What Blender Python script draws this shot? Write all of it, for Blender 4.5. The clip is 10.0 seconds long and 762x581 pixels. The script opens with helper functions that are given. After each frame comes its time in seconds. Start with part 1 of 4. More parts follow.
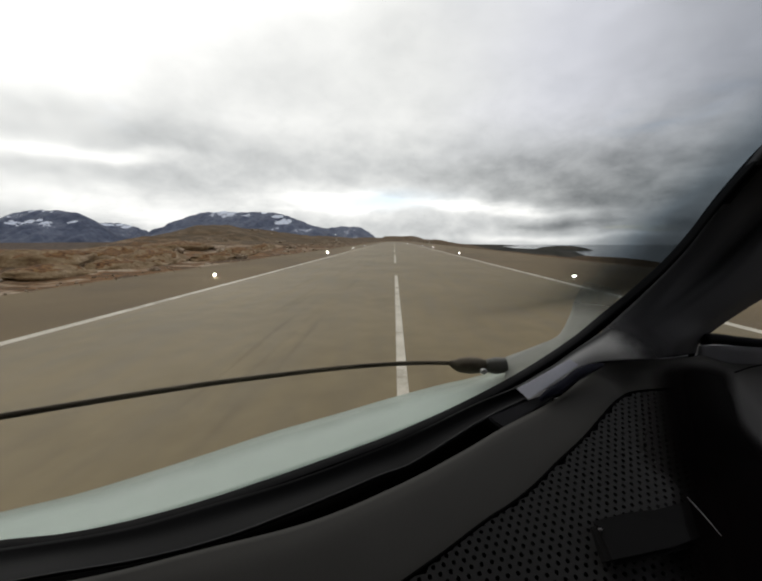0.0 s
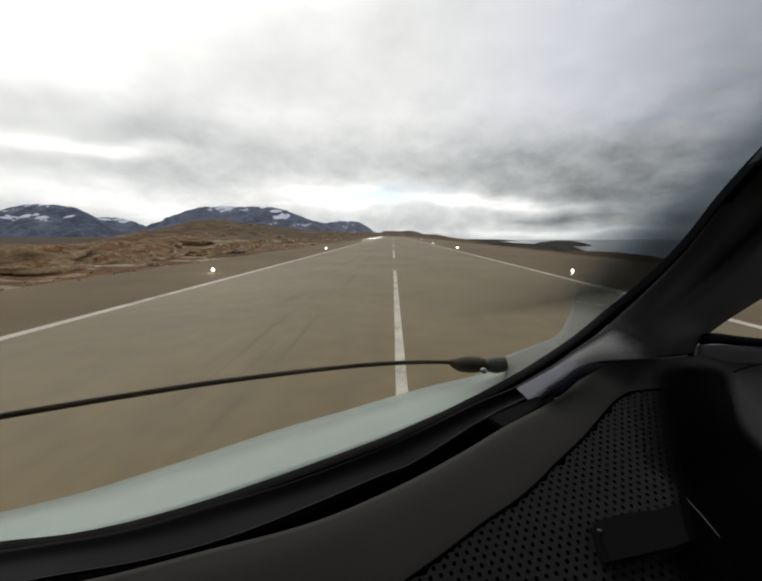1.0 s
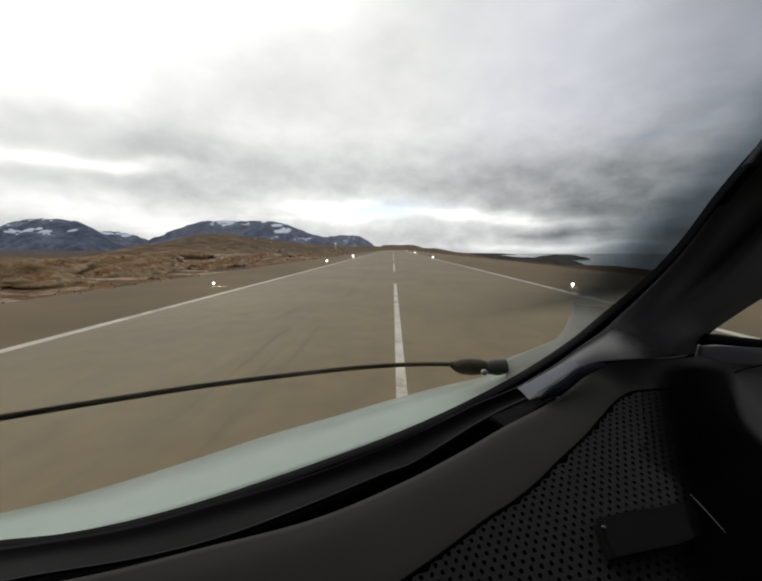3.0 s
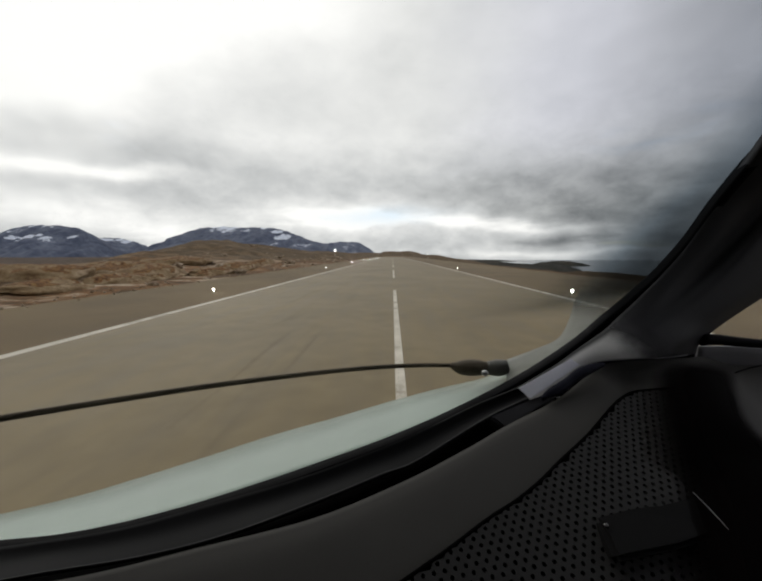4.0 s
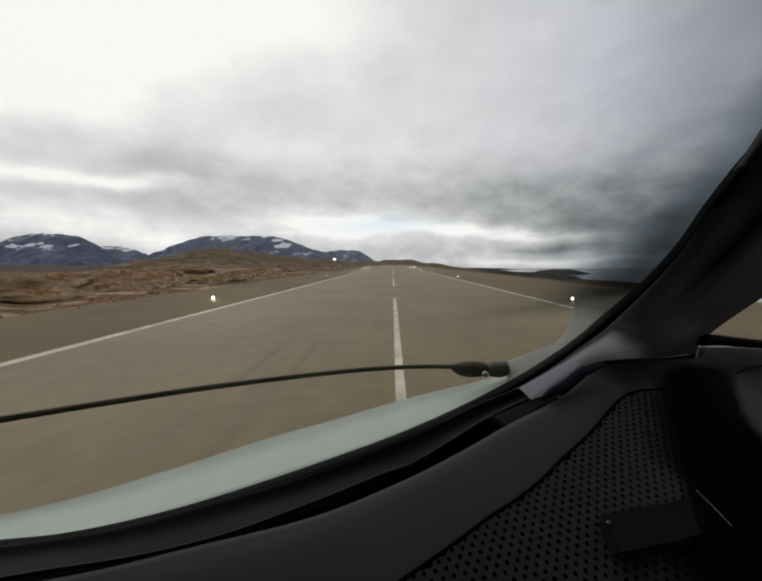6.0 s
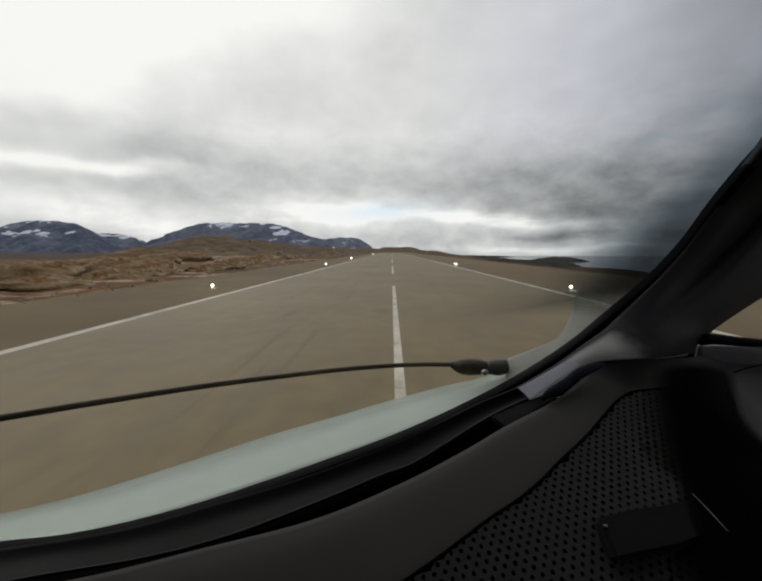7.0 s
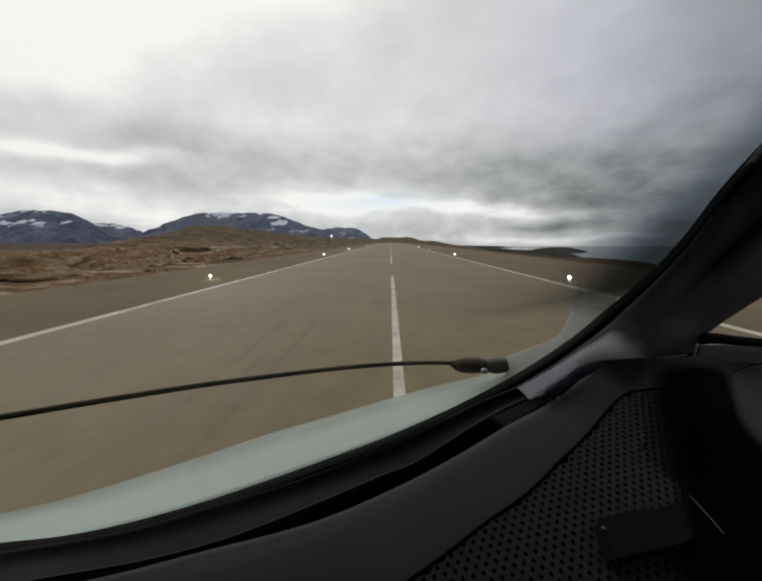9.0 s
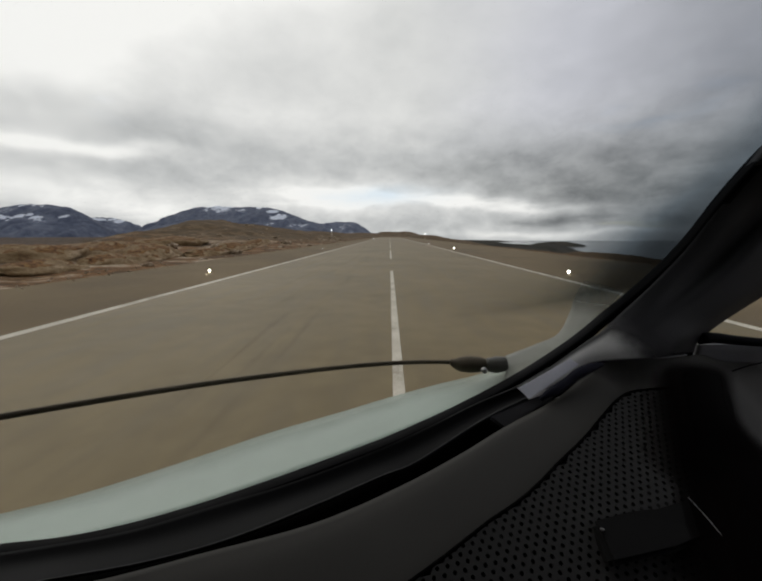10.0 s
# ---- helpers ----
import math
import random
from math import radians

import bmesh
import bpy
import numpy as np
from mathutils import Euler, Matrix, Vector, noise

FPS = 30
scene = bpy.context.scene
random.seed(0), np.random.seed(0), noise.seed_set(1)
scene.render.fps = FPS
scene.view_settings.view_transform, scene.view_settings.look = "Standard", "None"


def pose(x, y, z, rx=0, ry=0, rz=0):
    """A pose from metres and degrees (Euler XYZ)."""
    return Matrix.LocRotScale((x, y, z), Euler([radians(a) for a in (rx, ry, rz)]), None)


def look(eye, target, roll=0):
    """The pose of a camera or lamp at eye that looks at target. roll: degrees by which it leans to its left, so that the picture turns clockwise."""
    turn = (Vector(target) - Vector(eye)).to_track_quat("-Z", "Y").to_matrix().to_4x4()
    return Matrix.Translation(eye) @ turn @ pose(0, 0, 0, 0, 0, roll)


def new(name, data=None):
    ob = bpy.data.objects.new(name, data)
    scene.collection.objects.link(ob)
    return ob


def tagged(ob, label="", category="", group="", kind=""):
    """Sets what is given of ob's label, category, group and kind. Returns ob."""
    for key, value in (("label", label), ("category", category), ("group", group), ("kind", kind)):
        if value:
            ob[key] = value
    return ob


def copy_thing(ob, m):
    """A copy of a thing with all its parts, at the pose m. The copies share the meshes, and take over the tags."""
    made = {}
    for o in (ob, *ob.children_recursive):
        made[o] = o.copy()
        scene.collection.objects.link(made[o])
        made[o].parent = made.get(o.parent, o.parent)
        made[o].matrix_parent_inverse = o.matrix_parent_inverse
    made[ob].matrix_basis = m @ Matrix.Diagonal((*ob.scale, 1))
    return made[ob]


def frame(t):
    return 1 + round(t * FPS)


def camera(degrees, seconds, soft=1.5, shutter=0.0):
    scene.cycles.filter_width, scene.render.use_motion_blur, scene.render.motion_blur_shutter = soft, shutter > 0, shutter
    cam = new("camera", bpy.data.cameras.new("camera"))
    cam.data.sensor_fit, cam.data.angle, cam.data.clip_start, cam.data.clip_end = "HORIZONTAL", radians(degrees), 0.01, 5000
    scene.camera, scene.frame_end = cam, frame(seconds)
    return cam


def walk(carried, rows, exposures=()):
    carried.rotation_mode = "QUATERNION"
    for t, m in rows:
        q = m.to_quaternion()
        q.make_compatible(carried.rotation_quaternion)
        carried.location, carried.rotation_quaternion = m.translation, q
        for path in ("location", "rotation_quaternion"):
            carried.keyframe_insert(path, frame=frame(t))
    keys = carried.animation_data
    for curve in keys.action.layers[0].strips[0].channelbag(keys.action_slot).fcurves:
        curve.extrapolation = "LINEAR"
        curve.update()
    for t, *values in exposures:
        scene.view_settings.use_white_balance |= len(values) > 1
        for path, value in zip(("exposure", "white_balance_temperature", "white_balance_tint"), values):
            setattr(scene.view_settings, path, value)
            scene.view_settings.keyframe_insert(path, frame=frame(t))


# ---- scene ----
# The flight deck and the airfield outside: the eye stays in the right-hand seat; its tilts fit the horizon, its shifts
# hold the deck still in view.
EYE_Z = 3.78
cam = camera(95.0, 10.0, soft=2.2)
ROWS = [
    (0, 0.0047, 0.0024, 3.7885, -8.276, -0.031, 2.097),
    (0.5, 0.0040, 0.0042, 3.7929, -8.729, -0.024, 2.029),
    (1, 0.0023, 0.0059, 3.7965, -9.114, -0.003, 1.884),
    (1.5, 0.0020, 0.0060, 3.7965, -9.116, 0.001, 1.858),
    (2, 0.0023, 0.0042, 3.7921, -8.664, -0.001, 1.899),
    (2.5, 0.0025, 0.0003, 3.7818, -7.614, 0.000, 1.961),
    (4, 0.0002, -0.0056, 3.7641, -5.829, 0.029, 1.862),
    (4.5, -0.0006, -0.0082, 3.7560, -5.007, 0.035, 1.833),
    (5, -0.0007, -0.0103, 3.7493, -4.329, 0.030, 1.852),
    (5.5, -0.0004, -0.0116, 3.7456, -3.949, 0.023, 1.889),
    (7, -0.0015, -0.0030, 3.7706, -6.513, 0.051, 1.707),
    (7.5, -0.0025, -0.0002, 3.7779, -7.266, 0.064, 1.603),
    (8, -0.0033, 0.0052, 3.7918, -8.695, 0.073, 1.475),
    (8.5, -0.0033, 0.0052, 3.7918, -8.695, 0.073, 1.475),
    (9, -0.0038, 0.0030, 3.7859, -8.098, 0.080, 1.469),
    (9.5, -0.0041, 0.0039, 3.7881, -8.324, 0.084, 1.434),
    (10, -0.0047, 0.0066, 3.7947, -9.002, 0.090, 1.359),
]
walk(cam, [(t, pose(x, y, z, 90 + p, 0, w) @ pose(0, 0, 0, 0, 0, r)) for t, x, y, z, p, r, w in ROWS],
     [(0.0, 0.16), (2.5, 0.16), (4.5, 0.0), (7.5, -0.09), (10.0, -0.12)])

# ---- light ----
SUN_EL, SUN_AZ = 38.0, -32.0      # degrees; azimuth from the runway's far end, left is negative
world = bpy.data.worlds.new("world")
scene.world = world
world.use_nodes = True
wt = world.node_tree
wt.nodes.clear()


def link(tree, a, b):
    tree.links.new(a, b)


def num(tree, op, a, b=None, c=None, clamp=False):
    """One Math node; a, b, c are sockets or numbers."""
    n = tree.nodes.new("ShaderNodeMath")
    n.operation, n.use_clamp = op, clamp
    for i, v in enumerate((a, b, c)):
        if v is None:
            continue
        if isinstance(v, (int, float)):
            n.inputs[i].default_value = v
        else:
            link(tree, v, n.inputs[i])
    return n.outputs[0]


def ramp(tree, fac, stops):
    n = tree.nodes.new("ShaderNodeValToRGB")
    el = n.color_ramp.elements
    while len(el) < len(stops):
        el.new(0.5)
    for e, (p, c) in zip(el, stops):
        e.position, e.color = p, (*c, 1)
    link(tree, fac, n.inputs[0])
    return n.outputs[0]


def fbm(tree, vec, scale, detail=5.0, rough=0.55, distort=0.0):
    n = tree.nodes.new("ShaderNodeTexNoise")
    n.inputs["Scale"].default_value, n.inputs["Detail"].default_value = scale, detail
    n.inputs["Roughness"].default_value, n.inputs["Distortion"].default_value = rough, distort
    link(tree, vec, n.inputs["Vector"])
    return n.outputs["Fac"]


def smooth(tree, v, lo, hi, a=0.0, b=1.0):
    n = tree.nodes.new("ShaderNodeMapRange")
    n.interpolation_type = "SMOOTHSTEP"
    for i, k in enumerate((lo, hi, a, b)):
        n.inputs[1 + i].default_value = k
    link(tree, v, n.inputs[0])
    return n.outputs[0]


def cloudy_sky():
    t = wt
    way = t.nodes.new("ShaderNodeTexCoord").outputs["Generated"]
    sep = t.nodes.new("ShaderNodeSeparateXYZ")
    link(t, way, sep.inputs[0])
    dx, dy, dz = sep.outputs
    up = num(t, "ADD", num(t, "MAXIMUM", dz, 0.0), 0.16)
    plane = t.nodes.new("ShaderNodeCombineXYZ")       # the cloud layer as a flat sheet overhead
    link(t, num(t, "DIVIDE", dx, up), plane.inputs[0])
    link(t, num(t, "DIVIDE", dy, up), plane.inputs[1])
    big = fbm(t, plane.outputs[0], 0.8, 4.0, 0.5, 0.2)
    mid = fbm(t, plane.outputs[0], 2.2, 6.0, 0.5, 0.15)
    flat = t.nodes.new("ShaderNodeMapping")       # clouds lie flatter than they are wide
    flat.inputs["Scale"].default_value = (1.0, 1.0, 1.7)
    link(t, way, flat.inputs[0])
    wisp = fbm(t, flat.outputs[0], 4.2, 5.0, 0.48, 0.0)
    curl = fbm(t, flat.outputs[0], 13.0, 5.0, 0.55, 0.2)
    # bearing and height in degrees, with ragged edges
    az = num(t, "MULTIPLY", num(t, "ARCTAN2", dx, dy), 57.296)
    el = num(t, "MULTIPLY", num(t, "ARCSINE", dz), 57.296)
    az = num(t, "MULTIPLY_ADD", num(t, "SUBTRACT", mid, 0.5), 12.0, az)
    el = num(t, "MULTIPLY_ADD", num(t, "SUBTRACT", wisp, 0.5), 4.0, el)
    v = num(t, "MULTIPLY_ADD", num(t, "SUBTRACT", big, 0.5), 0.14, 0.605)
    v = num(t, "MULTIPLY_ADD", num(t, "SUBTRACT", mid, 0.5), 0.07, v)
    v = num(t, "MULTIPLY_ADD", num(t, "SUBTRACT", wisp, 0.5), 0.25, v)
    v = num(t, "MULTIPLY_ADD", num(t, "MULTIPLY", num(t, "SUBTRACT", curl, 0.5), smooth(t, dz, 0.06, 0.42, 0.48, 0.10)), 1.0, v)
    # banks and gaps of the overcast: bearing, height, half-widths, brighter or darker
    for a, e, sa, se, amp in (
            (-46, 32, 28, 11, 0.70), (-49, 21, 13, 9, 0.36), (-12, 34, 13, 5, 0.22), (-42, 13.4, 12, 1.8, -0.05), (-43, 10.4, 12, 0.9, 0.40),
            (-32, 8.4, 11, 1.5, -0.05), (-43, 5.2, 11, 2.2, 0.36), (-33, 3.0, 6, 1.5, 0.36), (-8, 5.8, 12, 2.3, 0.62), (-14, 11.3, 9, 1.9, -0.02),
            (-13, 16.8, 19, 3.2, 0.17), (20, 9.6, 14, 3.2, -0.24), (28, 5.6, 9, 2.6, -0.20), (10.5, 5.2, 6, 0.8, 0.52), (18, 4.2, 4, 0.9, 0.32),
            (25, 2.2, 6, 0.8, -0.32), (25, 3.9, 6, 0.5, 0.16), (24, 0.2, 16, 0.5, 0.22), (36, 8, 9, 8, -0.20), (42, 29, 13, 10, -0.25), (7, 26, 30, 9, 0.14)):
        p = num(t, "POWER", num(t, "ABSOLUTE", num(t, "DIVIDE", num(t, "SUBTRACT", az, a), sa)), 2.0)
        q = num(t, "POWER", num(t, "ABSOLUTE", num(t, "DIVIDE", num(t, "SUBTRACT", el, e), se)), 2.0)
        g = num(t, "EXPONENT", num(t, "MULTIPLY", num(t, "ADD", p, q), -1.0))
        v = num(t, "MULTIPLY_ADD", g, amp, v)
    v = num(t, "MAXIMUM", v, 0.10)
    col = ramp(t, v, [(0.0, (0.0, 0.0, 0.0)), (0.25, (0.240, 0.25, 0.257)), (0.6, (0.593, 0.60, 0.603)), (1.0, (1.03, 1.02, 1.0))])
    cool = t.nodes.new("ShaderNodeMix")                # thicker, cooler cloud towards the sea
    cool.data_type, cool.blend_type = "RGBA", "MULTIPLY"
    link(t, num(t, "MULTIPLY", smooth(t, az, 0.0, 30.0), smooth(t, el, 6.0, 20.0)), cool.inputs[0])
    link(t, col, cool.inputs[6])
    cool.inputs[7].default_value = (0.985, 0.985, 1.075, 1)
    hole = t.nodes.new("ShaderNodeMix")                # a thin place in the cloud where the blue shows
    hole.data_type, hole.blend_type = "RGBA", "MULTIPLY"
    p = num(t, "POWER", num(t, "DIVIDE", num(t, "ADD", az, 1.0), 7.0), 2.0)
    q = num(t, "POWER", num(t, "DIVIDE", num(t, "SUBTRACT", el, 6.0), 1.3), 2.0)
    link(t, num(t, "EXPONENT", num(t, "MULTIPLY", num(t, "ADD", p, q), -1.0)), hole.inputs[0])
    link(t, cool.outputs[2], hole.inputs[6])
    hole.inputs[7].default_value = (0.80, 0.90, 1.0, 1)
    col = hole.outputs[2]
    sky = t.nodes.new("ShaderNodeTexSky")
    sky.sky_type, sky.sun_disc = "NISHITA", False
    sky.sun_elevation, sky.sun_rotation = radians(SUN_EL), radians(SUN_AZ)
    clear = t.nodes.new("ShaderNodeBackground")
    clear.inputs[1].default_value = 0.12
    link(t, sky.outputs[0], clear.inputs[0])
    cloud = t.nodes.new("ShaderNodeBackground")
    cloud.inputs[1].default_value = 1.0
    link(t, col, cloud.inputs[0])
    mix = t.nodes.new("ShaderNodeMixShader")
    link(t, smooth(t, big, 0.26, 0.36, 0.75, 1.0), mix.inputs[0])
    link(t, clear.outputs[0], mix.inputs[1])
    link(t, cloud.outputs[0], mix.inputs[2])
    out = t.nodes.new("ShaderNodeOutputWorld")
    link(t, mix.outputs[0], out.inputs[0])


cloudy_sky()
sun = new("sun", bpy.data.lights.new("sun", "SUN"))
sun.data.energy, sun.data.angle, sun.data.color = 0.5, radians(45), (1.0, 0.96, 0.9)
_e, _a = radians(SUN_EL), radians(SUN_AZ)
sun.matrix_world = look((0, 0, 60), (-math.sin(_a) * math.cos(_e), -math.cos(_a) * math.cos(_e), 60 - math.sin(_e)))


# ---- materials ----
def surface(name, stops, scale=3.0, fine=60.0, rough=0.7, bump=0.2, metal=0.0, depth=0.01, spec=0.5):
    """Two scales of noise choose the colour between stops; the fine one also gives relief."""
    m = bpy.data.materials.new(name)
    m.use_nodes = True
    t = m.node_tree
    b = t.nodes["Principled BSDF"]
    vec = t.nodes.new("ShaderNodeTexCoord").outputs["Object"]
    lo, hi = fbm(t, vec, scale, 5.0), fbm(t, vec, fine, 4.0, 0.65)
    f = num(t, "ADD", num(t, "MULTIPLY", lo, 0.7), num(t, "MULTIPLY", hi, 0.3))
    link(t, ramp(t, smooth(t, f, 0.3, 0.7), stops), b.inputs["Base Color"])
    b.inputs["Metallic"].default_value = metal
    b.inputs["Specular IOR Level"].default_value = spec
    link(t, num(t, "MULTIPLY_ADD", num(t, "SUBTRACT", lo, 0.5), 0.3, rough, clamp=True), b.inputs["Roughness"])
    bp = t.nodes.new("ShaderNodeBump")
    bp.inputs["Strength"].default_value, bp.inputs["Distance"].default_value = bump, depth
    link(t, hi, bp.inputs["Height"])
    link(t, bp.outputs[0], b.inputs["Normal"])
    return m


def two(a, k=0.75):
    """Two near tones of one colour."""
    return [(0.0, tuple(c * k for c in a)), (1.0, a)]


def tundra():
    m = bpy.data.materials.new("tundra")
    m.use_nodes = True
    t = m.node_tree
    b = t.nodes["Principled BSDF"]
    vec = t.nodes.new("ShaderNodeTexCoord").outputs["Object"]
    wide, mid, fine = fbm(t, vec, 0.02, 4.0), fbm(t, vec, 0.16, 6.0, 0.6, 0.4), fbm(t, vec, 1.6, 6.0, 0.65)
    f = num(t, "ADD", num(t, "MULTIPLY", mid, 0.65), num(t, "MULTIPLY", fine, 0.35))
    heath = ramp(t, f, [(0.30, (0.028, 0.019, 0.010)), (0.45, (0.080, 0.045, 0.019)), (0.54, (0.195, 0.092, 0.030)),
                        (0.68, (0.20, 0.15, 0.085))])
    stone = ramp(t, fine, [(0.3, (0.15, 0.11, 0.07)), (0.66, (0.50, 0.41, 0.30))])
    mix = t.nodes.new("ShaderNodeMix")
    mix.data_type = "RGBA"
    geo = t.nodes.new("ShaderNodeNewGeometry")
    sep = t.nodes.new("ShaderNodeSeparateXYZ")
    link(t, geo.outputs["Normal"], sep.inputs[0])
    steep = smooth(t, num(t, "MULTIPLY_ADD", num(t, "SUBTRACT", mid, 0.5), 0.5, sep.outputs[2]), 0.80, 0.95, 1.0, 0.0)
    patch = smooth(t, num(t, "ADD", num(t, "MULTIPLY", wide, 0.5), num(t, "MULTIPLY", mid, 0.5)), 0.51, 0.565, 0.0, 0.85)
    place = t.nodes.new("ShaderNodeSeparateXYZ")
    link(t, vec, place.inputs[0])
    bare = smooth(t, num(t, "MULTIPLY_ADD", num(t, "SUBTRACT", wide, 0.5), 120.0, place.outputs[1]), 110.0, 190.0, 1.0, 0.12)      # the hill beyond is heath, with little rock
    link(t, num(t, "MULTIPLY", num(t, "MAXIMUM", steep, patch), bare), mix.inputs[0])
    scrub = t.nodes.new("ShaderNodeMix")                # dark dwarf scrub covers the low ground towards the fjord
    scrub.data_type = "RGBA"
    far = smooth(t, num(t, "MULTIPLY_ADD", num(t, "SUBTRACT", wide, 0.5), 90.0, place.outputs[0]), -95.0, -165.0, 0.0, 0.85)
    link(t, num(t, "MULTIPLY", far, smooth(t, place.outputs[2], 4.0, 0.0)), scrub.inputs[0])
    link(t, heath, scrub.inputs[6])
    link(t, ramp(t, fine, [(0.3, (0.022, 0.015, 0.012)), (0.7, (0.060, 0.038, 0.026))]), scrub.inputs[7])
    slope = t.nodes.new("ShaderNodeMix")                # olive-brown heath on the hill
    slope.data_type = "RGBA"
    link(t, num(t, "MULTIPLY", smooth(t, place.outputs[1], 120.0, 200.0, 0.0, 0.8), num(t, "MAXIMUM", smooth(t, place.outputs[2], -2.0, 2.0), smooth(t, place.outputs[0], 20.0, 40.0))), slope.inputs[0])
    link(t, scrub.outputs[2], slope.inputs[6])
    link(t, ramp(t, f, [(0.35, (0.052, 0.036, 0.018)), (0.65, (0.105, 0.072, 0.036))]), slope.inputs[7])
    link(t, slope.outputs[2], mix.inputs[6])
    link(t, stone, mix.inputs[7])
    link(t, mix.outputs[2], b.inputs["Base Color"])
    b.inputs["Roughness"].default_value = 0.95
    b.inputs["Specular IOR Level"].default_value = 0.2
    bp = t.nodes.new("ShaderNodeBump")
    bp.inputs["Strength"].default_value, bp.inputs["Distance"].default_value = 0.8, 0.4
    link(t, f, bp.inputs["Height"])
    link(t, bp.outputs[0], b.inputs["Normal"])
    return m


def hazed_rock():
    """Rock with distance haze put into its blue-grey colour; snow lies in hollows high up."""
    m = bpy.data.materials.new("hazed_rock")
    m.use_nodes = True
    t = m.node_tree
    b = t.nodes["Principled BSDF"]
    vec = t.nodes.new("ShaderNodeTexCoord").outputs["Object"]
    sep = t.nodes.new("ShaderNodeSeparateXYZ")
    link(t, vec, sep.inputs[0])
    a, c = fbm(t, vec, 0.004, 6.0, 0.6), fbm(t, vec, 0.03, 5.0, 0.65)
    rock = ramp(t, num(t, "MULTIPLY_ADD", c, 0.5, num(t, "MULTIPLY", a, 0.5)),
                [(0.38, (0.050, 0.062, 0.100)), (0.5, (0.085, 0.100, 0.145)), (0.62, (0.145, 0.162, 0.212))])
    high = smooth(t, sep.outputs[2], 190.0, 330.0)
    snow = smooth(t, num(t, "MULTIPLY_ADD", high, 0.24, num(t, "MULTIPLY_ADD", num(t, "SUBTRACT", c, 0.5), 0.35, a)), 0.635, 0.70)
    for x0, z0, w, h in ((-1041, 171, 70, 34), (-1123, 227, 50, 20), (-1278, 265, 36, 12), (-1781, 276, 34, 12), (-2528, 127, 42, 18), (-2402, 134, 34, 16), (-2804, 220, 30, 10), (-2671, 105, 14, 8), (-2656, 220, 22, 8), (-2684, 133, 60, 24), (-2599, 146, 40, 14)):
        p = num(t, "POWER", num(t, "ABSOLUTE", num(t, "DIVIDE", num(t, "SUBTRACT", sep.outputs[0], x0), w)), 2.0)
        q = num(t, "POWER", num(t, "ABSOLUTE", num(t, "DIVIDE", num(t, "SUBTRACT", sep.outputs[2], z0), h)), 2.0)
        field = num(t, "MULTIPLY_ADD", num(t, "SUBTRACT", c, 0.5), 2.4, num(t, "SUBTRACT", 1.0, num(t, "ADD", p, q)))
        snow = num(t, "MAXIMUM", snow, smooth(t, field, 0.15, 0.45))
    mix = t.nodes.new("ShaderNodeMix")
    mix.data_type = "RGBA"
    link(t, snow, mix.inputs[0])
    link(t, rock, mix.inputs[6])
    mix.inputs[7].default_value = (0.62, 0.66, 0.74, 1)
    link(t, mix.outputs[2], b.inputs["Base Color"])
    b.inputs["Roughness"].default_value = 0.95
    return m


def sea_water():
    m = bpy.data.materials.new("sea_water")
    m.use_nodes = True
    t = m.node_tree
    b = t.nodes["Principled BSDF"]
    vec = t.nodes.new("ShaderNodeTexCoord").outputs["Object"]
    b.inputs["Base Color"].default_value = (0.045, 0.06, 0.072, 1)
    b.inputs["Roughness"].default_value = 0.14
    bp = t.nodes.new("ShaderNodeBump")
    bp.inputs["Strength"].default_value, bp.inputs["Distance"].default_value = 0.18, 0.4
    link(t, fbm(t, vec, 0.15, 6.0, 0.6), bp.inputs["Height"])
    link(t, bp.outputs[0], b.inputs["Normal"])
    return m


def glow(name, colour, strength):
    m = bpy.data.materials.new(name)
    m.use_nodes = True
    b = m.node_tree.nodes["Principled BSDF"]
    b.inputs["Emission Color"].default_value = (*colour, 1)
    b.inputs["Emission Strength"].default_value = strength
    return m


BAND_NORMAL = (-0.6669, 0.5056, 0.5474)      # normal of the plane through the eye and the pillar's front edge


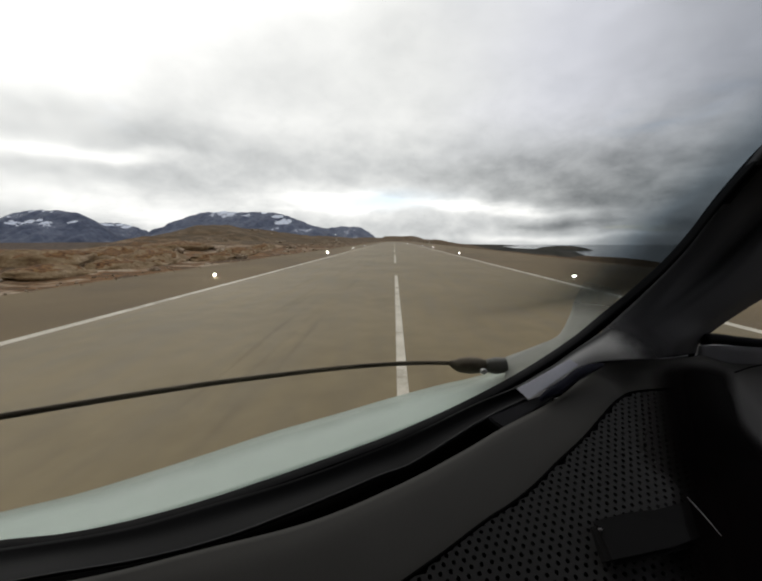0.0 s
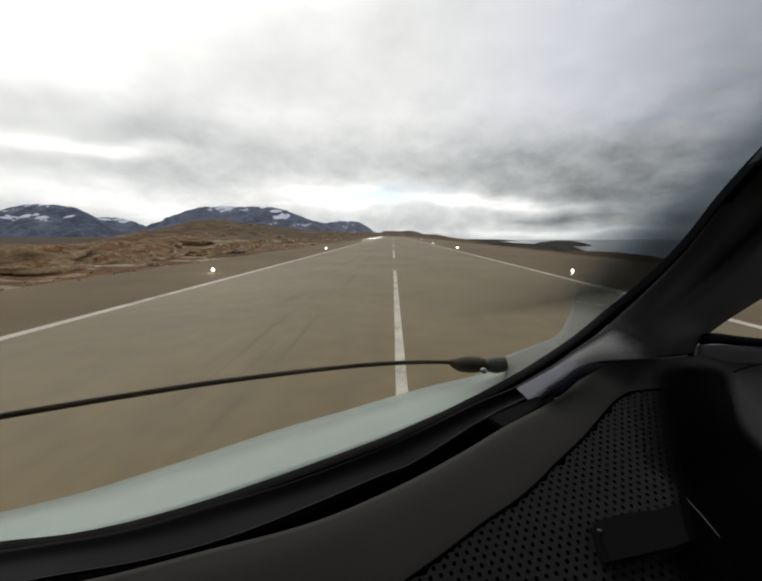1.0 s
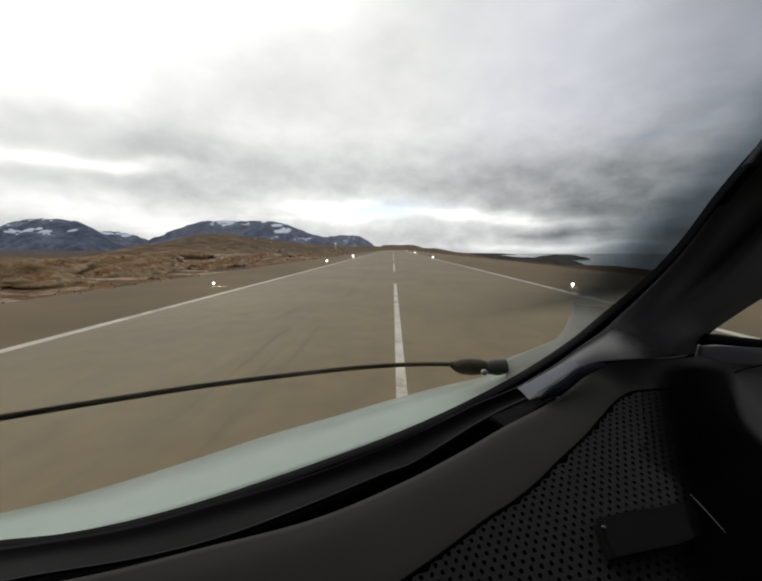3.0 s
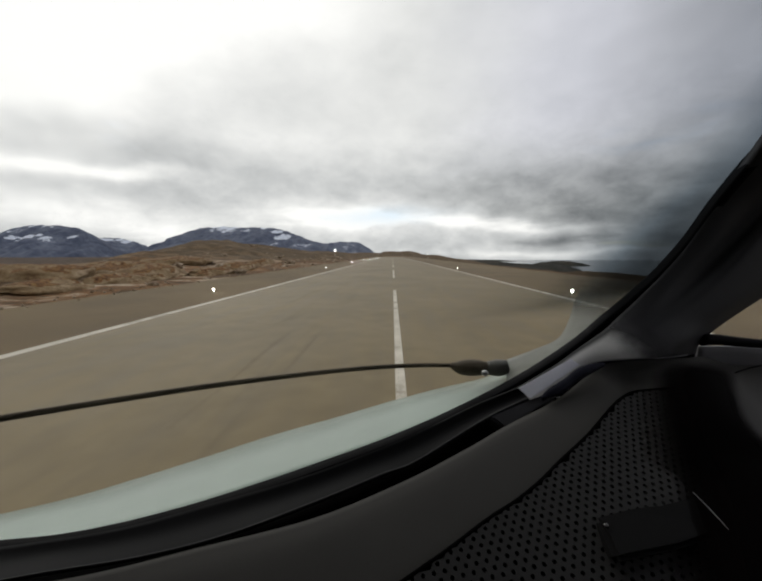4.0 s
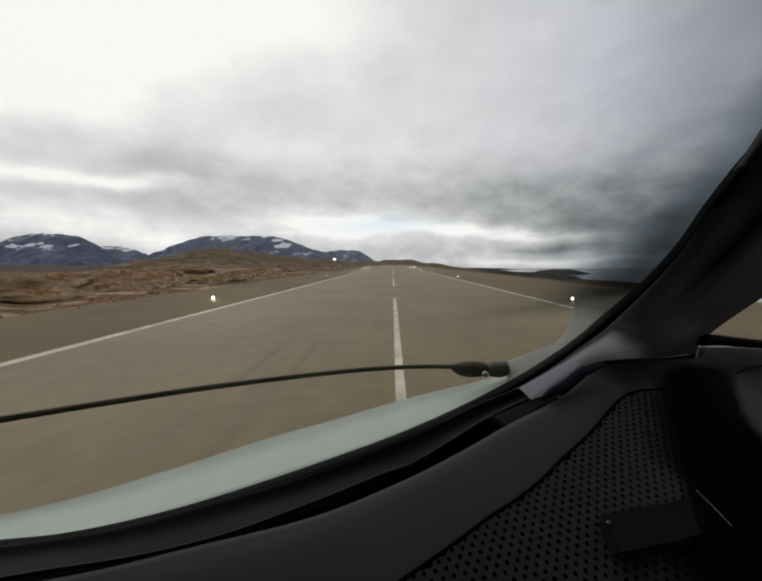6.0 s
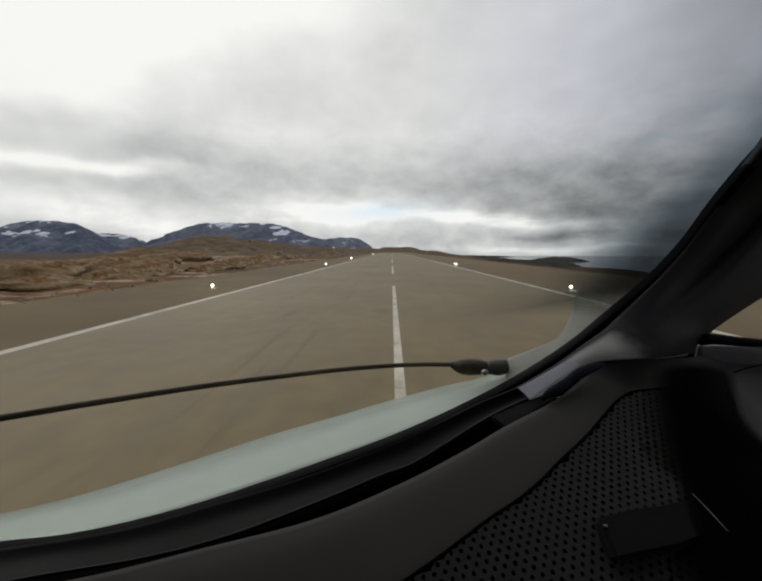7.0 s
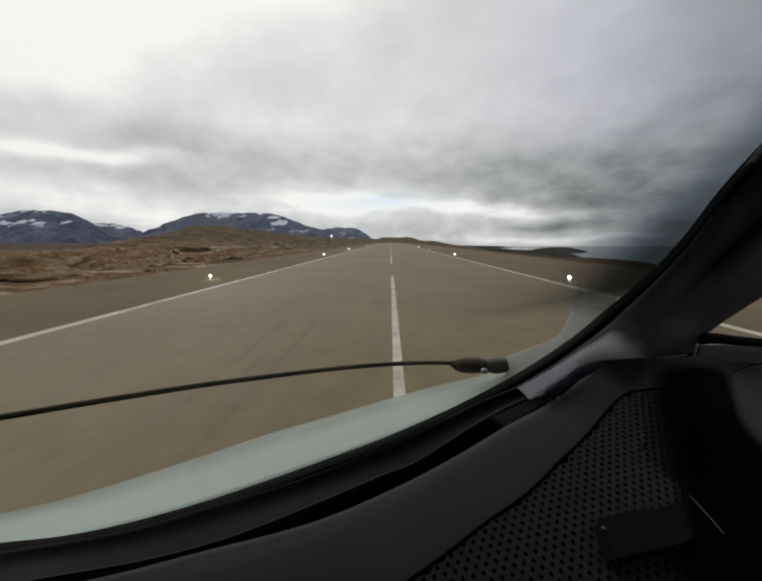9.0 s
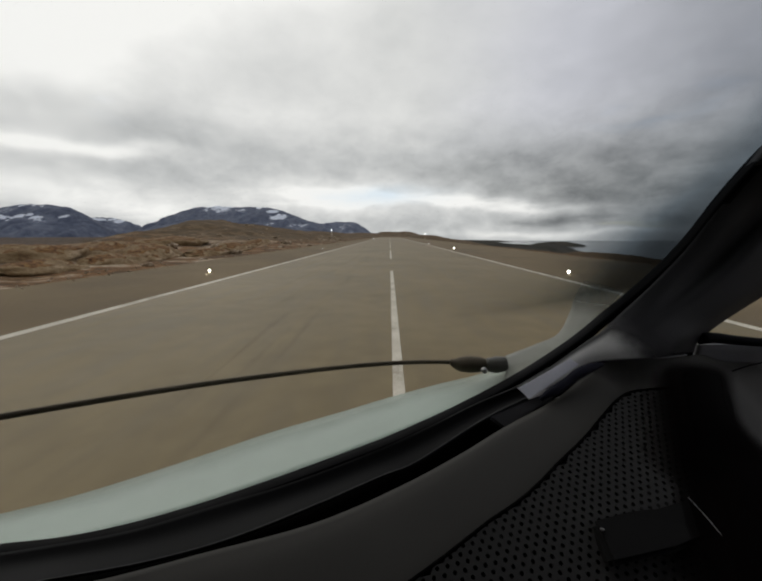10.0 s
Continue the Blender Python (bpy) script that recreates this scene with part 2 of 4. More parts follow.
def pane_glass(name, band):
    """Thin laminated glass with a weak gloss; band: darkening towards the pillar, painted into the tint."""
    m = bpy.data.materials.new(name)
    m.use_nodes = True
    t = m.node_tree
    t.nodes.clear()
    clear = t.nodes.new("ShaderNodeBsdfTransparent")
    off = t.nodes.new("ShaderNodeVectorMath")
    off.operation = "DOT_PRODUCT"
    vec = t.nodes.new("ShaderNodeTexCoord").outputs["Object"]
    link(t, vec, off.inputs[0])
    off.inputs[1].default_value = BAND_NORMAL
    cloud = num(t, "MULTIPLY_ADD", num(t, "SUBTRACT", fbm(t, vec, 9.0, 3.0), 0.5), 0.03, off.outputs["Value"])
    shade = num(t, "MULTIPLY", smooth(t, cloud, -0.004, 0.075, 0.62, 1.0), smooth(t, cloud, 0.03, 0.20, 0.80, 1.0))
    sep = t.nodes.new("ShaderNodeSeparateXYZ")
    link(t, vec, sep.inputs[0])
    thick = num(t, "SUBTRACT", 1.0, smooth(t, cloud, -0.004, 0.115, 0.58, 1.0))          # the painted darkening is strongest low down
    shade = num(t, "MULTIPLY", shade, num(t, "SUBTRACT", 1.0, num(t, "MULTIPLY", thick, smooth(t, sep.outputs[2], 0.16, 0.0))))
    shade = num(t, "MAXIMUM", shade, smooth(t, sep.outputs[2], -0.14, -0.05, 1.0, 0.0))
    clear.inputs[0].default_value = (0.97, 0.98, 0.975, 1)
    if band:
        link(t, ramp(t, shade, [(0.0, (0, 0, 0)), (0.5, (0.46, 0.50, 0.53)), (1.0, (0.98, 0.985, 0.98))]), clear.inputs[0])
    gloss = t.nodes.new("ShaderNodeBsdfGlossy")
    gloss.inputs["Roughness"].default_value = 0.03
    fr = t.nodes.new("ShaderNodeFresnel")
    fr.inputs[0].default_value = 1.3
    mix = t.nodes.new("ShaderNodeMixShader")
    link(t, num(t, "MULTIPLY", fr.outputs[0], 0.02), mix.inputs[0])
    link(t, clear.outputs[0], mix.inputs[1])
    link(t, gloss.outputs[0], mix.inputs[2])
    out = t.nodes.new("ShaderNodeOutputMaterial")
    link(t, mix.outputs[0], out.inputs[0])
    return m


def smeared_film():
    """Half-clear dried sealant on the glass, thinning out upwards."""
    m = bpy.data.materials.new("sealant_film")
    m.use_nodes = True
    t = m.node_tree
    t.nodes.clear()
    vec = t.nodes.new("ShaderNodeTexCoord").outputs["Object"]
    sep = t.nodes.new("ShaderNodeSeparateXYZ")
    link(t, vec, sep.inputs[0])
    clear, film = t.nodes.new("ShaderNodeBsdfTransparent"), t.nodes.new("ShaderNodeBsdfDiffuse")
    film.inputs[0].default_value = (0.34, 0.345, 0.315, 1)
    mix, out = t.nodes.new("ShaderNodeMixShader"), t.nodes.new("ShaderNodeOutputMaterial")
    body = smooth(t, sep.outputs[2], -0.150, -0.070, 0.86, 0.0)
    link(t, num(t, "MULTIPLY", body, num(t, "MULTIPLY_ADD", fbm(t, vec, 14.0, 4.0), 0.6, 0.55), clamp=True), mix.inputs[0])
    link(t, clear.outputs[0], mix.inputs[1])
    link(t, film.outputs[0], mix.inputs[2])
    link(t, mix.outputs[0], out.inputs[0])
    return m


def worn_asphalt():
    """Brown-grey asphalt: broad stains, patches drawn out along the runway, and stone grain."""
    m = bpy.data.materials.new("worn_asphalt")
    m.use_nodes = True
    t = m.node_tree
    b = t.nodes["Principled BSDF"]
    vec = t.nodes.new("ShaderNodeTexCoord").outputs["Object"]
    drawn = t.nodes.new("ShaderNodeMapping")
    drawn.inputs["Scale"].default_value = (1.0, 0.16, 1.0)
    link(t, vec, drawn.inputs[0])
    broad, streak, blot, grain = fbm(t, vec, 0.10, 4.0), fbm(t, drawn.outputs[0], 1.1, 5.0, 0.6), fbm(t, vec, 0.9, 4.0, 0.6), fbm(t, vec, 28.0, 4.0, 0.65)
    f = num(t, "ADD", num(t, "MULTIPLY", broad, 0.35), num(t, "MULTIPLY", streak, 0.30))
    f = num(t, "ADD", f, num(t, "ADD", num(t, "MULTIPLY", blot, 0.20), num(t, "MULTIPLY", grain, 0.15)))
    link(t, ramp(t, smooth(t, f, 0.36, 0.64), [(0.0, (0.122, 0.090, 0.039)), (0.5, (0.162, 0.121, 0.056)), (1.0, (0.204, 0.156, 0.078))]), b.inputs["Base Color"])
    b.inputs["Specular IOR Level"].default_value = 0.32
    link(t, num(t, "MULTIPLY_ADD", num(t, "SUBTRACT", streak, 0.5), 0.3, 0.62, clamp=True), b.inputs["Roughness"])
    bp = t.nodes.new("ShaderNodeBump")
    bp.inputs["Strength"].default_value, bp.inputs["Distance"].default_value = 0.4, 0.006
    link(t, grain, bp.inputs["Height"])
    link(t, bp.outputs[0], b.inputs["Normal"])
    return m


def rubber_film():
    """Thin, patchy tyre rubber on the asphalt."""
    m = bpy.data.materials.new("tyre_rubber_trace")
    m.use_nodes = True
    t = m.node_tree
    b = t.nodes["Principled BSDF"]
    b.inputs["Base Color"].default_value = (0.045, 0.038, 0.027, 1)
    b.inputs["Roughness"].default_value = 0.8
    vec = t.nodes.new("ShaderNodeTexCoord").outputs["Object"]
    st = t.nodes.new("ShaderNodeMapping")
    st.inputs["Scale"].default_value = (3.0, 0.12, 1.0)
    link(t, vec, st.inputs[0])
    link(t, num(t, "MULTIPLY", smooth(t, fbm(t, st.outputs[0], 1.0, 5.0), 0.45, 0.8), 0.13), b.inputs["Alpha"])
    return m


ASPHALT = worn_asphalt()
GRAVEL = surface("gravel", [(0.0, (0.100, 0.069, 0.031)), (0.5, (0.142, 0.099, 0.047)), (1.0, (0.180, 0.130, 0.066))], 0.08, 6.0, 0.95, 0.7, depth=0.05)
MARKING = surface("worn_white_paint", [(0.0, (0.26, 0.225, 0.165)), (0.4, (0.49, 0.445, 0.355)), (1.0, (0.64, 0.59, 0.49))], 0.6, 12.0, 0.8, 0.2)
RUBBER_TRACE = rubber_film()
TUNDRA = tundra()
BOULDER = surface("boulder_stone", [(0.0, (0.075, 0.048, 0.024)), (0.35, (0.15, 0.10, 0.055)), (0.6, (0.30, 0.23, 0.155)), (1.0, (0.42, 0.35, 0.27))], 0.7, 8.0, 0.95, 0.8, depth=0.08)
MOUNTAIN = hazed_rock()
SEA = sea_water()
LAMP = glow("lamp_lens", (1.0, 0.97, 0.88), 120.0)
LAMP_BODY = surface("lamp_housing", two((0.55, 0.5, 0.4)), 6.0, 60.0, 0.5)
SEAL = surface("black_rubber_seal", two((0.0032, 0.0032, 0.0038)), 20.0, 300.0, 0.6, 0.1, depth=0.001, spec=0.03)
TRIM = surface("dark_grey_trim", two((0.032, 0.031, 0.033), 0.85), 6.0, 500.0, 0.55, 0.15, depth=0.0006, spec=0.2)
LEATHERETTE = surface("grained_glareshield_skin", two((0.070, 0.067, 0.061), 0.8), 5.0, 700.0, 0.7, 0.25, depth=0.0006, spec=0.15)
PERFORATED = surface("perforated_plastic", two((0.036, 0.035, 0.034), 0.85), 6.0, 600.0, 0.6, 0.15, depth=0.0005, spec=0.15)
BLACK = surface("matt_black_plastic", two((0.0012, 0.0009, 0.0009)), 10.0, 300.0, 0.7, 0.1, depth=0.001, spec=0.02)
SKIN = surface("pale_green_white_paint", two((0.40, 0.45, 0.405), 0.85), 4.0, 80.0, 0.45, 0.05, depth=0.001)
GLASS_EDGE = smeared_film()
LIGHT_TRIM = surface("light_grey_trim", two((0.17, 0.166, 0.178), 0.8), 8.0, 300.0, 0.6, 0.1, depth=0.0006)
PAPER = surface("white_card", two((0.78, 0.78, 0.84), 0.9), 15.0, 200.0, 0.8, 0.05, depth=0.0005)
BLUE_CLIP = surface("dark_blue_plastic", two((0.006, 0.006, 0.016)), 30.0, 300.0, 0.6, 0.1, depth=0.001, spec=0.15)
METAL = surface("bare_metal_edge", two((0.40, 0.39, 0.38)), 40.0, 400.0, 0.35, 0.1, 1.0, depth=0.0005)
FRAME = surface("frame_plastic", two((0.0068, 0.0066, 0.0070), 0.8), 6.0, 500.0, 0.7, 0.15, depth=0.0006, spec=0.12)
PLATE = surface("dark_plate_plastic", two((0.0085, 0.0082, 0.0082), 0.8), 6.0, 400.0, 0.75, 0.15, depth=0.0006, spec=0.08)
WIPER = surface("weathered_wiper_rubber", two((0.15, 0.122, 0.085), 0.6), 9.0, 90.0, 0.7, 0.2, depth=0.001, spec=0.2)
PIVOT = surface("grey_cast_cover", two((0.11, 0.105, 0.09), 0.75), 12.0, 120.0, 0.6, 0.15, depth=0.001)
DARK_HEATH = surface("dark_heath", [(0.0, (0.022, 0.022, 0.018)), (0.5, (0.042, 0.040, 0.032)), (1.0, (0.075, 0.066, 0.052))], 0.01, 0.12, 0.95, 0.6, depth=2.0, spec=0.1)
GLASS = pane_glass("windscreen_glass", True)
CLEAR_GLASS = pane_glass("side_window_glass", False)


def lit_trim():
    """Trim with a soft highlight painted in: light colour that fades along its length to dark."""
    m = surface("highlight_trim", two((0.70, 0.69, 0.67), 0.85), 8.0, 300.0, 0.6, 0.1, depth=0.0006, spec=0.2)
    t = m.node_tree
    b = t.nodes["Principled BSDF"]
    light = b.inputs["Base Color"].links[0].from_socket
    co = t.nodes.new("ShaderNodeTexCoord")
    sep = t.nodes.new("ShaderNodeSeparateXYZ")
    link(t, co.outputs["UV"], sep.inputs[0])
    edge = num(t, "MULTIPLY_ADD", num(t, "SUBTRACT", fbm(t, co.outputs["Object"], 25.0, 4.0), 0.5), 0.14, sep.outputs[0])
    unlit = num(t, "MAXIMUM", smooth(t, edge, 0.64, 0.84), smooth(t, sep.outputs[1], 0.30, 0.05))
    unlit = num(t, "MAXIMUM", unlit, smooth(t, sep.outputs[1], 0.90, 1.0))
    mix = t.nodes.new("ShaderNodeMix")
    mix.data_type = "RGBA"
    link(t, unlit, mix.inputs[0])
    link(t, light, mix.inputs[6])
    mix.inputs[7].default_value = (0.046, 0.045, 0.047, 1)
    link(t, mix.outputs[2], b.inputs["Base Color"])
    link(t, smooth(t, sep.outputs[0], 1.0, 0.78), b.inputs["Alpha"])       # the painted highlight thins out into the pillar
    return m


def faded_black():
    """Black whose alpha fades at the sides and top to imitate soft, out-of-focus darkness."""
    m = surface("black_faded_edges", two((0.0016, 0.0009, 0.0009)), 10.0, 300.0, 0.8, 0.1, depth=0.001, spec=0.02)
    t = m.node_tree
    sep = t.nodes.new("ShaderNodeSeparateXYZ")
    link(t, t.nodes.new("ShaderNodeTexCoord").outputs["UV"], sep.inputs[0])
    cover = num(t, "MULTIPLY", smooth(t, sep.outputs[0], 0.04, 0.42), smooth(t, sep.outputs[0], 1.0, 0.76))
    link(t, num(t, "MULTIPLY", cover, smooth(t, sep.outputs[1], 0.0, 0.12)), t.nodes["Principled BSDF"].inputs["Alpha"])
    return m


def hood_strip():
    """Pale green-white strip, half clear along its upper edge and at its right end."""
    m = surface("pale_green_half_clear", [(0.0, (0.455, 0.54, 0.465)), (0.5, (0.495, 0.585, 0.505)), (1.0, (0.54, 0.62, 0.545))], 3.0, 40.0, 0.45, 0.05, depth=0.001)
    t = m.node_tree
    co = t.nodes.new("ShaderNodeTexCoord")
    sep = t.nodes.new("ShaderNodeSeparateXYZ")
    link(t, co.outputs["UV"], sep.inputs[0])
    v = num(t, "MULTIPLY_ADD", num(t, "SUBTRACT", fbm(t, co.outputs["Object"], 12.0, 3.0), 0.5), 0.10, sep.outputs[1])
    cover = smooth(t, v, -0.02, 0.45, 0.52, 1.0)
    link(t, num(t, "MULTIPLY", cover, smooth(t, sep.outputs[0], 0.75, 1.0, 1.0, 0.62)), t.nodes["Principled BSDF"].inputs["Alpha"])
    return m


def mossy_rock():
    """Bare pale rock whose flatter tops are grown with ochre heath."""
    m = surface("mossy_rock", [(0.0, (0.10, 0.055, 0.026)), (0.35, (0.20, 0.135, 0.07)), (0.7, (0.28, 0.205, 0.12)), (1.0, (0.44, 0.34, 0.225))], 0.35, 3.0, 0.95, 0.5, depth=0.1, spec=0.2)
    t = m.node_tree
    b = t.nodes["Principled BSDF"]
    stone = b.inputs["Base Color"].links[0].from_socket
    vec = t.nodes.new("ShaderNodeTexCoord").outputs["Object"]
    sep = t.nodes.new("ShaderNodeSeparateXYZ")
    link(t, t.nodes.new("ShaderNodeNewGeometry").outputs["Normal"], sep.inputs[0])
    n = fbm(t, vec, 0.35, 6.0, 0.6, 0.3)
    heath = ramp(t, fbm(t, vec, 2.5, 5.0), [(0.35, (0.050, 0.024, 0.011)), (0.5, (0.145, 0.068, 0.024)), (0.65, (0.21, 0.125, 0.048))])
    mix = t.nodes.new("ShaderNodeMix")
    mix.data_type = "RGBA"
    link(t, smooth(t, num(t, "MULTIPLY_ADD", num(t, "SUBTRACT", n, 0.5), 2.2, sep.outputs[2]), 0.82, 1.02), mix.inputs[0])
    link(t, stone, mix.inputs[6])
    link(t, heath, mix.inputs[7])
    link(t, mix.outputs[2], b.inputs["Base Color"])
    return m


LIT_TRIM = lit_trim()
FADED_BLACK = faded_black()
HOOD = hood_strip()
MOSSY = mossy_rock()


# ---- mesh helpers ----
def part(name, verts, faces, mat, parent=None, label="", round_=True):
    me = bpy.data.meshes.new(name)
    me.from_pydata([tuple(v) for v in verts], [], faces)
    me.materials.append(mat)
    me.validate()
    if round_:
        me.polygons.foreach_set("use_smooth", [True] * len(me.polygons))
    me.update()
    ob = new(name, me)
    if parent:
        ob.parent = parent
    return tagged(ob, label)


def from_bm(name, bm, mat, parent=None, label=""):
    me = bpy.data.meshes.new(name)
    bm.to_mesh(me)
    bm.free()
    me.materials.append(mat)
    ob = new(name, me)
    if parent:
        ob.parent = parent
    return tagged(ob, label)


def spline(pts, n):
    """n points along a Catmull-Rom curve through pts, evenly spaced by length."""
    p = np.array(pts, float)
    p = np.vstack([2 * p[0] - p[1], p, 2 * p[-1] - p[-2]])
    out = []
    for i in range(1, len(p) - 2):
        for u in np.linspace(0, 1, 24, endpoint=False):
            a, b, c, d = p[i - 1:i + 3]
            out.append(0.5 * (2 * b + (c - a) * u + (2 * a - 5 * b + 4 * c - d) * u * u + (3 * b - a - 3 * c + d) * u ** 3))
    out = np.array(out + [p[-2]])
    s = np.concatenate([[0], np.cumsum(np.linalg.norm(np.diff(out, axis=0), axis=1))])
    q = np.linspace(0, s[-1], n)
    return np.stack([np.interp(q, s, out[:, k]) for k in range(3)], 1)


def loft(name, rails, n, across, thick, mat, parent=None, label=""):
    """A shell through the rails (each a list of places), with a thickness away from the eye."""
    grid = np.stack([spline(r, n) for r in rails])
    if across > len(rails):
        grid = np.stack([spline(grid[:, j], across) for j in range(n)], 1)
    m = len(grid)
    du, dv = np.gradient(grid, axis=1), np.gradient(grid, axis=0)
    nrm = np.cross(du, dv)
    nrm /= np.linalg.norm(nrm, axis=2, keepdims=True) + 1e-9
    if (nrm * grid).sum() > 0:
        nrm = -nrm
    back = grid - nrm * thick
    verts = np.vstack([grid.reshape(-1, 3), back.reshape(-1, 3)])
    o, faces = m * n, []
    for i in range(m - 1):
        for j in range(n - 1):
            a, b, c, d = i * n + j, i * n + j + 1, (i + 1) * n + j + 1, (i + 1) * n + j
            faces += [(a, b, c, d), (o + d, o + c, o + b, o + a)]
    ring = [j for j in range(n)] + [i * n + n - 1 for i in range(1, m)] + [(m - 1) * n + j for j in range(n - 2, -1, -1)] + [i * n for i in range(m - 2, 0, -1)]
    for a, b in zip(ring, ring[1:] + ring[:1]):
        faces.append((b, a, o + a, o + b))
    ob = part(name, verts, faces, mat, parent, label)
    uv = ob.data.uv_layers.new(name="along_across")          # along the rails, and from the first rail to the last
    for lp in ob.data.loops:
        k = lp.vertex_index % o
        uv.data[lp.index].uv = ((k % n) / (n - 1), (k // n) / (m - 1))
    return ob


def tube(name, pts, radii, mat, parent=None, label="", n=48, sides=8, flat=1.0):
    c = spline(pts, n)
    r = np.interp(np.linspace(0, 1, n), np.linspace(0, 1, len(radii)), radii)
    t = np.gradient(c, axis=0)
    t /= np.linalg.norm(t, axis=1, keepdims=True)
    up = np.array([0.0, 0.0, 1.0])
    verts, faces = [], []
    for i in range(n):
        s = np.cross(t[i], up)
        s /= np.linalg.norm(s)
        w = np.cross(s, t[i])
        for k in range(sides):
            a = 2 * math.pi * k / sides
            verts.append(c[i] + r[i] * (math.cos(a) * s * flat + math.sin(a) * w))
    for i in range(n - 1):
        for k in range(sides):
            a, b = i * sides + k, i * sides + (k + 1) % sides
            faces.append((a, b, b + sides, a + sides))
    faces += [tuple(range(sides - 1, -1, -1)), tuple(range((n - 1) * sides, n * sides))]
    return part(name, verts, faces, mat, parent, label)


def slab(name, outline, drop, mat, parent=None, label="", bevel=0.002):
    """A flat-topped piece: outline (places in order) and the vector from its top to its underside."""
    bm = bmesh.new()
    top = [bm.verts.new(p) for p in outline]
    f = bm.faces.new(top)
    ext = bmesh.ops.extrude_face_region(bm, geom=[f])
    bmesh.ops.translate(bm, vec=Vector(drop), verts=[v for v in ext["geom"] if isinstance(v, bmesh.types.BMVert)])
    bmesh.ops.recalc_face_normals(bm, faces=bm.faces)
    if bevel:
        bmesh.ops.bevel(bm, geom=list(bm.edges), offset=bevel, segments=2, affect="EDGES")
    return from_bm(name, bm, mat, parent, label)


def box(name, x0, x1, y0, y1, z0, z1, mat, parent=None, label="", bevel=0.0):
    return slab(name, [(x0, y0, z1), (x1, y0, z1), (x1, y1, z1), (x0, y1, z1)], (0, 0, z0 - z1), mat, parent, label, bevel)


def lathe(name, profile, mat, parent=None, label="", sides=14):
    """Turned about z: profile of (radius, height)."""
    verts, faces = [], []
    for r, z in profile:
        for k in range(sides):
            a = 2 * math.pi * k / sides
            verts.append((r * math.cos(a), r * math.sin(a), z))
    for i in range(len(profile) - 1):
        for k in range(sides):
            a, b = i * sides + k, i * sides + (k + 1) % sides
            faces.append((a, b, b + sides, a + sides))
    faces += [tuple(range(sides - 1, -1, -1)), tuple(range((len(profile) - 1) * sides, len(profile) * sides))]
    return part(name, verts, faces, mat, parent, label)


def thing(name, place, label, category, group="", kind=""):
    ob = new(name)
    ob.location = place
    return tagged(ob, label, category, group, kind)


# ---- ground, sea, mountains ----
SEA_Z = -65.0
RUN_L, RUN_R, RUN_0, RUN_1 = -14.7, 15.5, -134.0, 660.0
LEFT_EDGE, RIGHT_EDGE = -26.5, 34.0


def ease(v, lo, hi):
    u = min(1.0, max(0.0, (v - lo) / (hi - lo)))
    return u * u * (3 - 2 * u)


def bell(x, y, cx, cy, sx, sy):
    return math.exp(-((x - cx) / sx) ** 2 - ((y - cy) / sy) ** 2)


def height(x, y):
    field = min(ease(y, -330, -170), 1 - ease(y, 690, 900))           # the levelled airfield
    n1 = noise.fractal(Vector((x * 0.011, y * 0.011, 3.1)), 0.9, 2.1, 5)
    n2 = noise.fractal(Vector((x * 0.05, y * 0.045, 7.7)), 0.9, 2.2, 4)
    edge = LEFT_EDGE - 16 * (1 - ease(y, -35, 5))                     # the strip is wider by the threshold
    if x < edge:
        d = edge - x
        z = ease(d, 0, 18) * (0.6 + 1.4 * max(-0.4, n2)) + ease(d, 30, 120) * (2.0 * n1 - 4.2)
        z += (10.5 + 0.9 * n2) * bell(x, y, -130, 228, 44, 74) + 8 * bell(x, y, -112, 300, 50, 95) + 22 * bell(x, y, -262, 520, 75, 170)
        z += 9 * bell(x, y, -110, 480, 70, 130) + 16 * bell(x, y, -260, 980, 190, 260)
        z -= ease(d, 90, 400) * 64 * (1 - ease(y, 60, 300) * 0.88)
        side = z
    elif x > RIGHT_EDGE:
        d = x - RIGHT_EDGE
        z = -ease(d, 0, 45) * 12 - ease(d, 30, 420) * 56 + ease(d, 10, 80) * (2.5 * n1 + 1.0 * n2)
        z += 13 * ease(y, 560, 800) * bell(x, y, 70, 860, 110, 150)
        side = z
    else:
        side = -0.06
    out = -34 * (1 - ease(y, -420, -170)) + 7 * n1 + 1.2 * n2
    if y > 690:
        out = 9 * bell(x, y, 20, 900, 150, 140) - 18 * ease(y, 900, 1500) + 6 * n1
        out += 16 * bell(x, y, -260, 980, 190, 260)
    z = side * field + (out if edge < x < RIGHT_EDGE else 0.5 * out + 0.5 * side) * (1 - field)
    z -= 75 * ease(x, 150, 420) * ease(y, 850, 1100)
    z -= 40 * ease(x, 500, 900) * (1 - ease(y, 2000, 2600))
    if x > 60 and y > 800:
        z = max(z, -78.0)
    z += 60 * bell(x, y, 330, 2900, 500, 200)
    return z


def steps(*runs):
    """Grid lines: runs of (start, end, step)."""
    out = []
    for a, b, s in runs:
        out += list(np.arange(a, b, s))
    return out + [runs[-1][1]]


